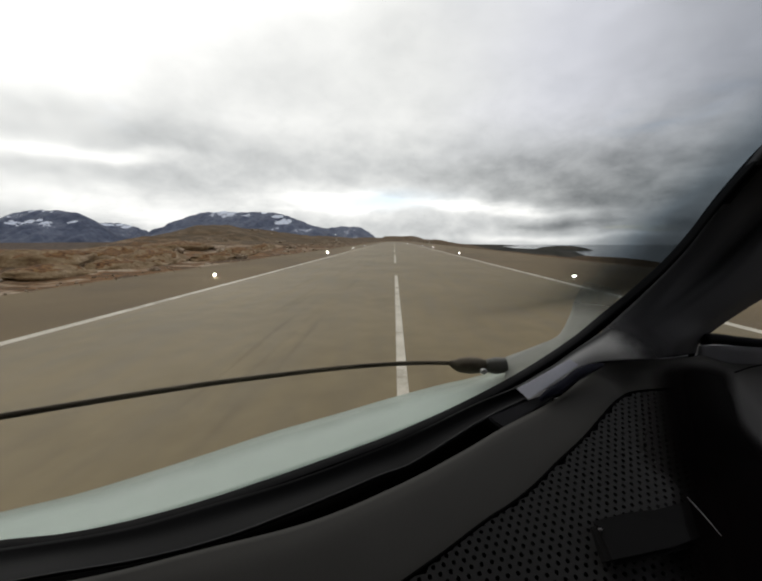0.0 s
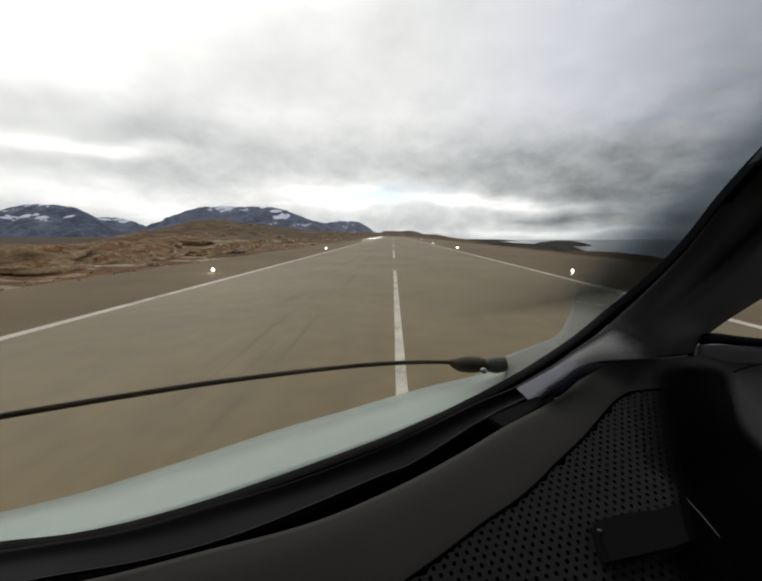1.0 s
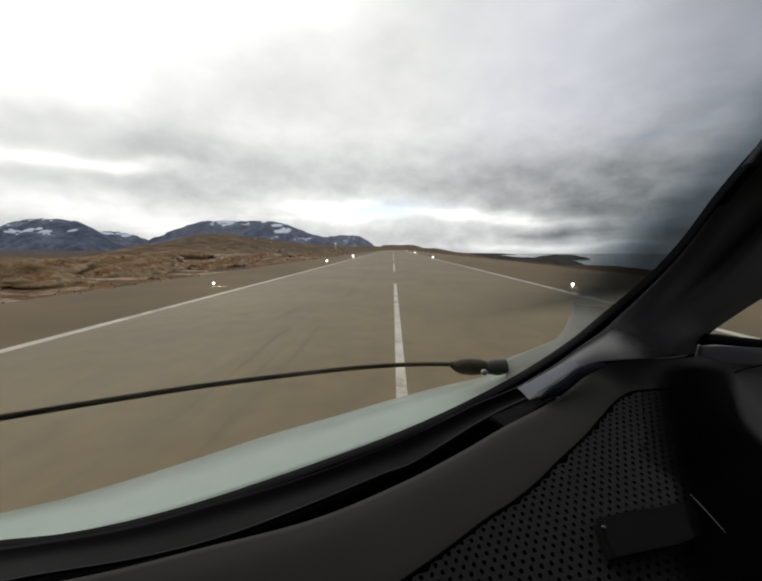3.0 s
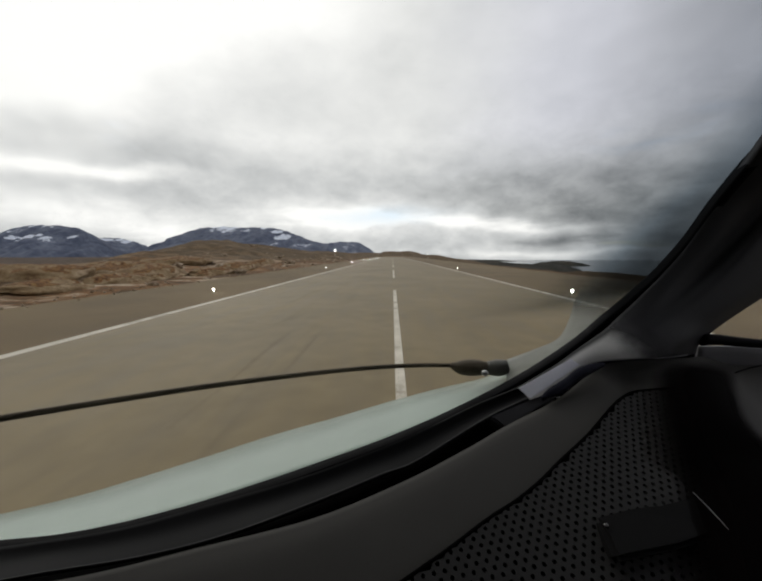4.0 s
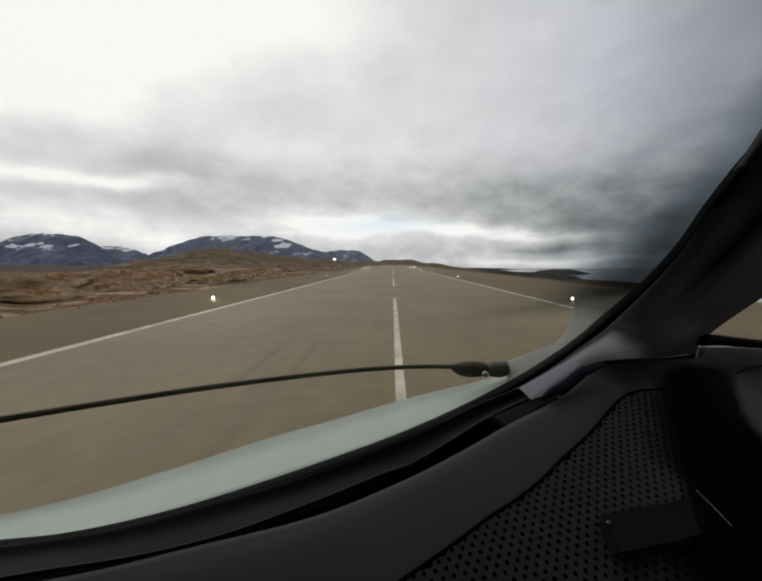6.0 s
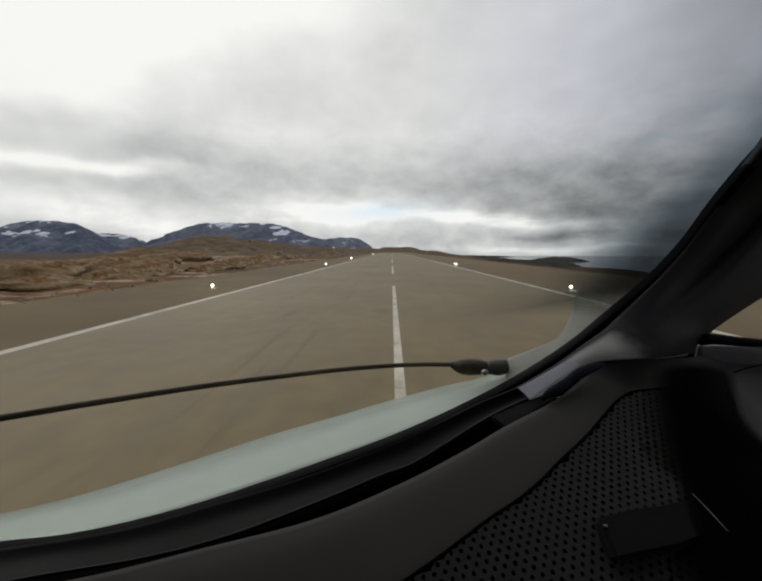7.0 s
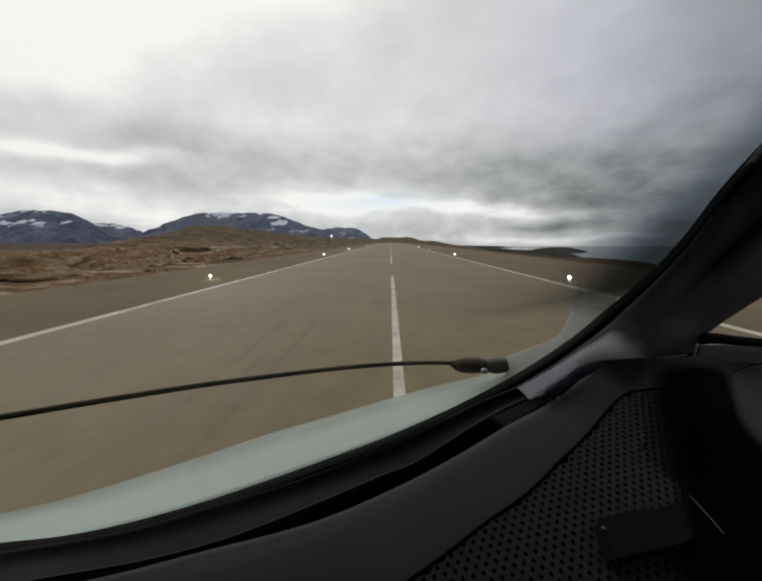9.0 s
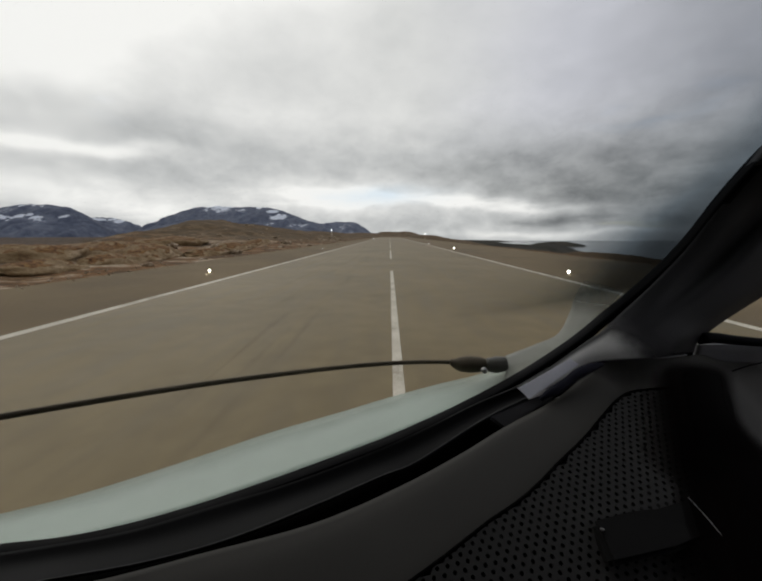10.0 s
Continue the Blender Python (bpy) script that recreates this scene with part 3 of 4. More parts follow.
def ground():
    xs = steps((-4600, -1600, 250), (-1600, -500, 60), (-500, -170, 12), (-170, -60, 2.5), (-60, -21, 1.3), (-21, 34, 11),
               (34, 110, 4), (110, 500, 15), (500, 1600, 50), (1600, 4600, 250))
    ys = steps((-1500, -420, 60), (-420, -160, 12), (-160, -10, 5), (-10, 140, 1.7), (140, 330, 3.2), (330, 700, 9), (700, 1200, 22),
               (1200, 3200, 60), (3200, 4700, 250))
    verts = [(x, y, height(x, y)) for y in ys for x in xs]
    n = len(xs)
    faces = [(j * n + i, j * n + i + 1, (j + 1) * n + i + 1, (j + 1) * n + i) for j in range(len(ys) - 1) for i in range(n - 1)]
    return part("ground", verts, faces, TUNDRA)


tagged(ground(), "brown autumn tundra with pale rock outcrops", "ground", kind="structure")
sea = part("water", [(-4800, -1600, SEA_Z), (4800, -1600, SEA_Z), (4800, 4800, SEA_Z), (-4800, 4800, SEA_Z)], [(0, 1, 2, 3)], SEA)
tagged(sea, "dark grey-blue fjord water below the airfield", "water", kind="structure")


def mountain(name, ridge, cy, half, label, mat=MOUNTAIN, word="mountain", jag=1.0):
    """A massif along x; ridge gives (x, height) of its skyline."""
    rx, rz = [p[0] for p in ridge], [p[1] for p in ridge]
    n, m = 150, 41
    verts, faces = [], []
    for i in range(n):
        x = rx[0] + (rx[-1] - rx[0]) * i / (n - 1)
        top = np.interp(x, rx, rz) + 9 * jag * noise.fractal(Vector((x * 0.014, 1.5, cy)), 0.8, 2.1, 5)
        for j in range(m):
            s = 2 * j / (m - 1) - 1
            y = cy + s * half
            k = noise.fractal(Vector((x * 0.0035, y * 0.0035, cy)), 0.9, 2.1, 6)
            z = -70 + (top + 70) * (1 - abs(s)) ** 0.8 + 60 * jag * k * abs(s) ** 0.7 * (1 - s * s)
            z += 74 * jag * (1 - abs(s)) * abs(s) * 4 * (abs(noise.noise(Vector((x * 0.011, y * 0.006, cy)))) - 0.25)
            verts.append((x + 40 * k * (1 - abs(s)) * s, y, z))
    for i in range(n - 1):
        for j in range(m - 1):
            a = i * m + j
            faces.append((a, a + m, a + m + 1, a + 1))
    ob = part(name, verts, faces, mat)
    return tagged(ob, label, word, word + "s beyond the airfield", "structure")


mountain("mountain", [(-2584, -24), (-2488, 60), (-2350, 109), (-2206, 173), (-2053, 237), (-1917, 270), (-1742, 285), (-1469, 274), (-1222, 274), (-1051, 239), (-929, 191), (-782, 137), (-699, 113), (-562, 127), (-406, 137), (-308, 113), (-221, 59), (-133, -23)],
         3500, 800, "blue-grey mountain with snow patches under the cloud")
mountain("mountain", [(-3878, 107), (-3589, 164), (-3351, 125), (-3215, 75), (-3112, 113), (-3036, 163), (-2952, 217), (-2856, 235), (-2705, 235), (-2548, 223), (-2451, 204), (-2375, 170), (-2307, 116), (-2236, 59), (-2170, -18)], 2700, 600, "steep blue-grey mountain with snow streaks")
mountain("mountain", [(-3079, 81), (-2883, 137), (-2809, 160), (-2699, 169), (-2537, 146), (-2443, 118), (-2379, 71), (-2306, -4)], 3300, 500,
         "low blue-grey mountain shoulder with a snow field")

mountain("headland", [(178, -79), (224, -22), (289, -17), (381, -20), (473, -28), (538, -31), (593, -26), (648, -33), (694, -46), (735, -70)],
         1350, 170, "low dark heath headland reaching into the sea", DARK_HEATH, "headland", 0.2)
mountain("island", [(905, -74), (968, -45), (1079, -35), (1174, -38), (1254, -51), (1318, -73)], 2350, 120,
         "long low dark island on the horizon", DARK_HEATH, "island", 0.15)
mountain("island", [(593, -66), (834, -45), (1207, -50), (1367, -66)], 3900, 150, "long low dark island on the horizon", DARK_HEATH, "island", 0.1)


# ---- airfield ----
def sheet(name, x0, x1, y0, y1, z, mat, parent=None, label="", thick=0.03):
    """A thin laid layer with its top at z."""
    return box(name, x0, x1, y0, y1, z - thick, z, mat, parent, label)


strip = sheet("gravel_strip", LEFT_EDGE - 0.6, RIGHT_EDGE + 0.5, -160, 690, 0.0, GRAVEL, thick=0.3)
apron = sheet("gravel_apron", LEFT_EDGE - 16, LEFT_EDGE - 0.604, -160, -30, 0.0, GRAVEL, thick=0.3)
tagged(apron, "brown gravel apron beside the runway threshold", "gravel apron", kind="structure")
plank = box("marker_plank", -30.2, -23.2, -63.3, -62.8, 0.0, 0.09, MARKING, bevel=0.015)
tagged(plank, "white painted marker plank lying on gravel", "marker")
tagged(strip, "brown gravel strip levelled beside the runway", "gravel strip", kind="structure")
runway = sheet("runway", RUN_L, RUN_R, RUN_0, RUN_1, 0.03, ASPHALT, thick=0.2)
tagged(runway, "worn grey-brown asphalt runway with white markings", "runway", kind="structure")
TOP = 0.036


def mark(name, x0, x1, y0, y1, z=TOP, mat=MARKING, label=""):
    return sheet(name, x0, x1, y0, y1, z, mat, runway, label, 0.008)


LINE_L, LINE_R, MID = -14.3, 15.1, 0.25
mark("edge_line", LINE_L - 0.25, LINE_L + 0.25, RUN_0 + 8, RUN_1 - 2)
mark("edge_line", LINE_R - 0.25, LINE_R + 0.25, RUN_0 + 8, RUN_1 - 2)
for k in range(15):
    y = 7 + 50 * (k - 1)
    mark("centreline_dash", MID - 0.15, MID + 0.15, y, y + 30)
for k in range(-4, 4):
    x = (k + 0.5) * 3.35 + (0.55 if k >= 0 else -0.55)
    mark("threshold_bar", x - 0.9, x + 0.9, -126, -96)
mark("aiming_mark", -12.6, -8.0, -64, -30)
mark("aiming_mark", 8.0, 12.6, -64, -30)
for body, x in (("2", -5.6), ("3", 1.6)):
    cu = bpy.data.curves.new("numeral", "FONT")
    cu.body, cu.size, cu.extrude, cu.fill_mode = body, 6.0, 0.004, "FRONT"
    num_ob = new("numeral", cu)
    num_ob.matrix_world = Matrix.Translation((x, -86, TOP)) @ Matrix.Diagonal((1.1, 2.0, 1, 1))
    cu.materials.append(MARKING)
    num_ob.parent = runway
for x0, x1, y0, y1 in ((-4.15, -3.35, 5, 60), (-5.1, -4.75, 7, 34), (-6.3, -5.6, 18, 95), (-3.9, -3.3, 40, 130), (4.0, 4.7, 25, 110), (2.6, 3.0, 60, 150), (-8.0, -7.7, 6, 40)):
    mark("tyre_streak", x0, x1, y0, y1, 0.0335, RUBBER_TRACE, "dark rubber streak left by tyres")


def runway_light():
    ob = thing("runway_light", (0, 0, 0), "white runway edge light glowing on a short stem", "runway light", "runway edge lights")
    lathe("base", [(0.12, -0.02), (0.12, 0.03), (0.04, 0.05), (0.03, 0.28)], LAMP_BODY, ob)
    lathe("lens", [(0.035, 0.28), (0.072, 0.30), (0.085, 0.345), (0.072, 0.39), (0.015, 0.415)], LAMP, ob, "glowing glass lens")
    return ob


first = runway_light()
first.location = (LINE_L - 3.5, 34, 0)
for side, x in ((-1, LINE_L - 3.5), (1, LINE_R + 2.2)):
    for k in range(-3, 12):
        y = 34 + 60 * k
        if (side, k) == (-1, 0) or y > RUN_1:
            continue
        copy_thing(first, Matrix.Translation((x, y, 0)))
for k in range(8):
    ob = copy_thing(first, Matrix.Translation((-13.6 + k * 3.9, RUN_0 - 1.5, 0)))
    tagged(ob, "white threshold light glowing on a short stem", "runway light", "threshold lights")


def approach_unit(x, y):
    ob = thing("approach_light", (x, y, 0), "small white slope-indicator lamp box on legs", "approach light", "slope lamps")
    box("housing", -0.5, 0.5, -0.4, 0.4, 0.35, 0.75, LAMP_BODY, ob, bevel=0.03)
    box("lens", -0.35, 0.35, -0.44, -0.405, 0.45, 0.65, LAMP, ob, "glowing lens")
    for lx in (-0.4, 0.4):
        for ly in (-0.3, 0.3):
            box("leg", lx - 0.03, lx + 0.03, ly - 0.03, ly + 0.03, -0.05, 0.35, LAMP_BODY, ob)


for k in range(3):
    approach_unit(-20.4 + 1.6 * k, -38)
    approach_unit(21 + 2.5 * k, -38)


def mast_light(x, y, h):
    z = height(x, y)
    ob = thing("obstruction_light", (x, y, z), "slim pale mast with a white obstruction lamp", "light mast")
    lathe("mast", [(0.12, -0.4), (0.09, h)], LAMP_BODY, ob)
    lathe("lamp", [(0.12, h), (0.17, h + 0.10), (0.17, h + 0.30), (0.06, h + 0.4)], LAMP, ob, "glowing lamp")
    for k in range(3):
        a = k * 2.094
        tube("brace", [(0, 0, h * 0.5), (math.cos(a) * 0.6, math.sin(a) * 0.6, h * 0.2), (math.cos(a) * 1.0, math.sin(a) * 1.0, -0.3)], [0.03, 0.03], LAMP_BODY, ob, n=6, sides=6)


mast_light(-46.0, 280, 4.5)
mast_light(47.0, 470, 7.0)


def boulder(x, y, s, seed):
    bm = bmesh.new()
    bmesh.ops.create_icosphere(bm, subdivisions=2, radius=1.0)
    rnd = random.Random(seed)
    sx, sy, sz = s * rnd.uniform(0.8, 1.6), s * rnd.uniform(0.8, 1.4), s * rnd.uniform(0.45, 0.8)
    for v in bm.verts:
        k = 1 + 0.45 * noise.noise(v.co * 1.3 + Vector((seed * 3.7, 0, 0)))
        v.co = Vector((round(v.co.x * 2.2) / 2.2 * 0.4 + v.co.x * 0.6, v.co.y, v.co.z)) * k
        v.co.x, v.co.y, v.co.z = v.co.x * sx, v.co.y * sy, v.co.z * sz
    ob = from_bm("boulder", bm, BOULDER)
    ob.location = (x, y, max(height(x, y), -0.05) + sz * 0.25)
    ob.rotation_euler = (0, 0, rnd.uniform(0, 6.28))
    return tagged(ob, "pale weathered boulder lying in the tundra", "boulder", "boulders beside the runway")


def outcrop(x, y, w, l, h, turn, seed):
    """A low, cracked hump of bare rock: layered, with a steep side."""
    bm = bmesh.new()
    bmesh.ops.create_icosphere(bm, subdivisions=4, radius=1.0)
    for v in bm.verts:
        p = v.co.copy()
        k = 1 + 0.30 * noise.fractal(p * 1.1 + Vector((seed * 5.1, 2, 0)), 1.0, 2.1, 3)
        crack = abs(noise.noise(p * 2.6 + Vector((seed * 1.7, 0, 4)))) + 0.5 * abs(noise.noise(p * 6.0 + Vector((0, seed * 2.3, 1))))
        k += 0.30 * min(crack, 0.45) - 0.08
        z = max(p.z, -0.3) * k
        z = 0.72 * z + 0.28 * round(z * 4) / 4
        v.co = Vector((p.x * k * w, p.y * k * l, z * h))
    ob = from_bm("rock_outcrop", bm, MOSSY)
    ob.data.polygons.foreach_set("use_smooth", [True] * len(ob.data.polygons))
    ob.location, ob.rotation_euler = (x, y, max(height(x, y), -0.2) - 0.1), (0, 0, turn)
    return tagged(ob, "pale layered rock outcrop with ochre lichen", "rock", "outcrops beside the runway")


for k, (x, y, w, l, h, turn) in enumerate((
        (-35, 57, 4.5, 8, 2.3, 0.4), (-31, 45, 3, 6, 1.5, 0.2), (-37, 40, 5, 4, 1.7, 0.9), (-29, 33, 2.6, 5, 0.9, 0.1), (-42, 36, 5, 7, 1.6, 0.5),
        (-46, 62, 6, 9, 2.3, 0.3), (-30, 68, 3, 8, 1.3, 0.1), (-56, 80, 8, 10, 2.0, 0.6), (-34, 88, 4, 12, 1.7, 0.2), (-28, 24, 2.4, 4, 0.8, 0.3),
        (-36, 26, 4, 4, 1.3, 1.1), (-70, 60, 8, 8, 1.3, 0.2), (-64, 110, 9, 14, 2.2, 0.2), (-40, 120, 4, 12, 1.9, 0.1), (-80, 96, 10, 9, 1.4, 0.5))):
    outcrop(x - 5.0, y, w, l, h, turn, k)


def scattered_stones():
    """Loose angular stones along the edge of the levelled gravel."""
    rnd, verts, faces = random.Random(21), [], []
    for _ in range(620):
        x, y = LEFT_EDGE + 0.4 - abs(rnd.gauss(0, 2.6)), rnd.uniform(4, 230)
        r = 0.05 + 0.16 * rnd.random() ** 2.5
        z, o = max(height(x, y), -0.02 if x > LEFT_EDGE - 0.6 else -9.0), len(verts)
        ring = [(0, 0, -0.5), (1, 0.1, 0), (0.1, 0.9, 0.1), (-0.9, 0.2, -0.1), (-0.2, -1.0, 0.1), (0.1, 0.0, 0.8)]
        turn = rnd.uniform(0, 6.28)
        for a, b, c in ring:
            a, b, c = (v * rnd.uniform(0.7, 1.25) * r for v in (a, b, c))
            verts.append((x + a * math.cos(turn) - b * math.sin(turn), y + a * math.sin(turn) + b * math.cos(turn), z + 0.25 * r + c))
        for i in range(4):
            a, b = o + 1 + i, o + 1 + (i + 1) % 4
            faces += [(a, b, o + 5), (b, a, o)]
    return part("scattered_stones", verts, faces, BOULDER, round_=False)


tagged(scattered_stones(), "loose pale stones scattered along the gravel edge", "stones", kind="stuff")
rnd = random.Random(5)
for k in range(90):
    d = rnd.uniform(0, 1) ** 1.6 * 75
    y = rnd.uniform(8, 260)
    boulder(LEFT_EDGE - 2.0 - d, y, rnd.choice((0.3, 0.4, 0.6, 0.9, 1.5)), k)

WALLS = [surface("painted_boards_" + n, two(c), 2.0, 20.0, 0.8) for n, c in (("red", (0.35, 0.06, 0.04)), ("ochre", (0.5, 0.35, 0.1)), ("blue", (0.08, 0.16, 0.3)), ("white", (0.7, 0.7, 0.68)), ("green", (0.1, 0.22, 0.12)))]
WALL_WORDS = ("red", "ochre", "blue", "white", "green")
ROOF = surface("roof_felt", two((0.09, 0.09, 0.1)), 1.0, 15.0, 0.9)
PANE = surface("dark_pane", two((0.03, 0.035, 0.04)), 2.0, 10.0, 0.1)


def house(x, y, turn, c, w, l):
    z = height(x, y)
    ob = thing("house", (x, y, z), WALL_WORDS[c] + " wooden house with a dark gabled roof", "house", "houses on the slope by the sea")
    ob.rotation_euler = (0, 0, turn)
    hw, hl, e, t = w / 2, l / 2, 3.4, 3.4 + w * 0.38
    v = [(-hw, -hl, -3), (hw, -hl, -3), (hw, hl, -3), (-hw, hl, -3), (-hw, -hl, e), (hw, -hl, e), (hw, hl, e), (-hw, hl, e), (0, -hl, t), (0, hl, t)]
    part("wall", v, [(3, 2, 1, 0), (0, 1, 5, 8, 4), (2, 3, 7, 9, 6), (1, 2, 6, 5), (3, 0, 4, 7), (5, 6, 9, 8), (7, 4, 8, 9)], WALLS[c], ob, round_=False)
    for s in (-1, 1):
        o = [(s * (hw + 0.5), -hl - 0.4, e - 0.2), (s * (hw + 0.5), hl + 0.4, e - 0.2), (0, hl + 0.4, t + 0.14), (0, -hl - 0.4, t + 0.14)]
        slab("roof", o, (0, 0, 0.18), ROOF, ob, bevel=0)
        for k in (-0.3, 0.3):
            box("window", s * hw - 0.05, s * hw + 0.05, k * l - 0.6, k * l + 0.6, 1.1, 2.3, PANE, ob)
    box("door", -0.5, 0.5, -hl - 0.06, -hl + 0.04, 0.1, 2.1, WALLS[3], ob)


rnd = random.Random(11)
for k in range(34):
    x, y = rnd.uniform(190, 430), rnd.uniform(40, 620)
    if height(x, y) > SEA_Z + 3:
        house(x, y, rnd.uniform(0, 3.1), rnd.randrange(5), rnd.uniform(6, 9), rnd.uniform(8, 14))


# ---- flight deck ----
def moved(rail, scale=1.0, right=0.0, ahead=0.0, up=0.0):
    """A rail that runs beside another: nearer or farther by scale, then shifted."""
    return [tuple(Vector(p) * scale + Vector((right, ahead, up))) for p in rail]


def between(a, b, n=10, scale=1.0):
    """The rail halfway between two others."""
    return [tuple(q) for q in (spline(a, n) + spline(b, n)) * 0.5 * scale]


deck = thing("flight_deck", (0, 0, EYE_Z), "dark grey aircraft flight deck with a curved windscreen", "aircraft cockpit")

EDGE_LOW = [(-0.5326, 0.3730, -0.3734), (-0.4928, 0.3820, -0.3720), (-0.4207, 0.3926, -0.3702), (-0.3511, 0.4107, -0.3662), (-0.2735, 0.4370, -0.3587), (-0.2015, 0.4642, -0.3485), (-0.1220, 0.4938, -0.3346), (-0.0155, 0.5311, -0.3124),
            (0.0625, 0.5589, -0.2915), (0.1323, 0.5834, -0.2691), (0.2062, 0.6085, -0.2411), (0.2741, 0.6307, -0.2099), (0.3440, 0.6519, -0.1708), (0.4041, 0.6683, -0.1271)]
PILLAR_EDGE = [(0.4882, 0.6810, -0.0572), (0.5423, 0.6785, 0.0109), (0.5714, 0.6603, 0.0797), (0.5894, 0.6332, 0.1343), (0.5991, 0.6051, 0.1731), (0.5978, 0.5653, 0.2127)]
SKIN_TOP = [(-0.6513, 0.4607, -0.4215), (-0.6093, 0.4777, -0.4169), (-0.5182, 0.5068, -0.4077), (-0.4281, 0.5407, -0.3938), (-0.3275, 0.5771, -0.3749), (-0.2233, 0.6117, -0.3526), (-0.0988, 0.6436, -0.3282), (-0.0039, 0.6666, -0.3075), (0.0954, 0.6866, -0.2872), (0.1772, 0.7004, -0.2719), (0.2462, 0.7159, -0.2516)]
SKIN_LOW = moved(EDGE_LOW[:11], 1.01, 0.002, 0.0, -0.006)
loft("windscreen_surround", [SKIN_TOP, between(SKIN_TOP, SKIN_LOW, 12, 1.004), SKIN_LOW], 80, 7, 0.003, HOOD, deck, "pale green-white strip along the foot of the windscreen")
loft("sealant_strip", [
    [(0.2353, 0.7008, -0.2298), (0.2984, 0.7132, -0.2093), (0.3476, 0.7233, -0.1898), (0.3738, 0.7367, -0.1541), (0.3904, 0.7473, -0.1109), (0.4088, 0.7519, -0.0780)],
    [(0.2200, 0.6514, -0.2416), (0.2863, 0.6712, -0.2116), (0.3488, 0.6885, -0.1785), (0.3847, 0.7016, -0.1436), (0.4032, 0.7104, -0.1082), (0.4200, 0.7145, -0.0819)],
    [(0.2068, 0.6088, -0.2504), (0.2773, 0.6329, -0.2181), (0.3508, 0.6552, -0.1792), (0.4072, 0.6725, -0.1355), (0.4296, 0.6796, -0.1081), (0.4468, 0.6832, -0.0895)],
], 40, 7, 0.004, GLASS_EDGE, deck, "grey sealant along the edge of the glass")
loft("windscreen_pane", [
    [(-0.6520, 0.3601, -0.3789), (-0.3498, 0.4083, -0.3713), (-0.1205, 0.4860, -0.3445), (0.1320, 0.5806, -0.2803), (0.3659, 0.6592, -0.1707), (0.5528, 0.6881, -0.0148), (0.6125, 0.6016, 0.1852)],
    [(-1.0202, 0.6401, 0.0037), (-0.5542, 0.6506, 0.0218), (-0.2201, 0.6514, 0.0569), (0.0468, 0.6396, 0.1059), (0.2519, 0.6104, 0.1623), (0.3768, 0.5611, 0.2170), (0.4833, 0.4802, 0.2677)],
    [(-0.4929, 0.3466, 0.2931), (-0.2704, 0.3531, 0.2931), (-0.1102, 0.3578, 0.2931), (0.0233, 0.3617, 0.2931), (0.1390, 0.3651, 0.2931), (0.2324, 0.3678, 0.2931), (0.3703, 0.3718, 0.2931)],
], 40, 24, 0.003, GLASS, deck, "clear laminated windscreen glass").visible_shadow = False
SEAL_EDGE = EDGE_LOW + PILLAR_EDGE
loft("seal", [SEAL_EDGE, moved(SEAL_EDGE, 0.972, 0.005, 0.0, -0.005), moved(SEAL_EDGE, 0.954, 0.010, 0.0, -0.011)], 120, 7, 0.012, SEAL, deck, "black rubber windscreen seal")
FRAME_TOP = [(-0.4937, 0.3448, -0.3539), (-0.4186, 0.3593, -0.3519), (-0.3261, 0.3804, -0.3479), (-0.2382, 0.4115, -0.3394), (-0.1379, 0.4449, -0.3269), (-0.0315, 0.4841, -0.3068), (0.0581, 0.5173, -0.2844), (0.1401, 0.5471, -0.2588), (0.2106, 0.5671, -0.2382), (0.2786, 0.6002, -0.2146)]
FRAME_LIP = [(-0.4339, 0.2980, -0.3502), (-0.3733, 0.3159, -0.3496), (-0.2752, 0.3387, -0.3477), (-0.1917, 0.3670, -0.3433), (-0.0981, 0.4091, -0.3321), (-0.0130, 0.4463, -0.3172), (0.0365, 0.4652, -0.3078), (0.1385, 0.5164, -0.2729), (0.2085, 0.5416, -0.2503), (0.2865, 0.5779, -0.2366)]
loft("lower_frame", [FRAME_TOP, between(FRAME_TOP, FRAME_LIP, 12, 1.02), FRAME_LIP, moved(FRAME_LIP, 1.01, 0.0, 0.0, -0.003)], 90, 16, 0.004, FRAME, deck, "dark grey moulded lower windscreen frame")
# lighter bead painted in as the highlight along the lip
tube("lip_highlight", moved(FRAME_LIP, 0.998, 0.0, 0.0, 0.001), [0.0009, 0.0013, 0.0014], TRIM, deck, "lighter bead imitating the highlight on the frame's edge", 80, 6)
# added black sheet: closes the gap and supplies its shade
loft("gap_dark_sheet", [
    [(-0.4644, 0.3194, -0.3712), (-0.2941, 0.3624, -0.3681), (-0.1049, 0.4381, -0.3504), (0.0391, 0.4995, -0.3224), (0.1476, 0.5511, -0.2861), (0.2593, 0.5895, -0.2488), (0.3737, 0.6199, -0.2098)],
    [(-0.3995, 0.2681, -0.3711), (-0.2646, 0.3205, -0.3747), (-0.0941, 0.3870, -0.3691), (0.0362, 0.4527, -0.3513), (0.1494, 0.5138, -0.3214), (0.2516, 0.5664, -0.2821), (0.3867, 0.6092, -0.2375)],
], 50, 4, 0.004, BLACK, deck, "black sheet added to close and darken the gap below the frame")
slab("sill_block", [(0.1511, 0.5173, -0.2652), (0.1993, 0.5328, -0.2512), (0.2553, 0.5480, -0.2361), (0.2639, 0.5421, -0.2432), (0.1742, 0.5033, -0.2779)], (0.0, 0.02, -0.02), TRIM, deck, "", 0.003)
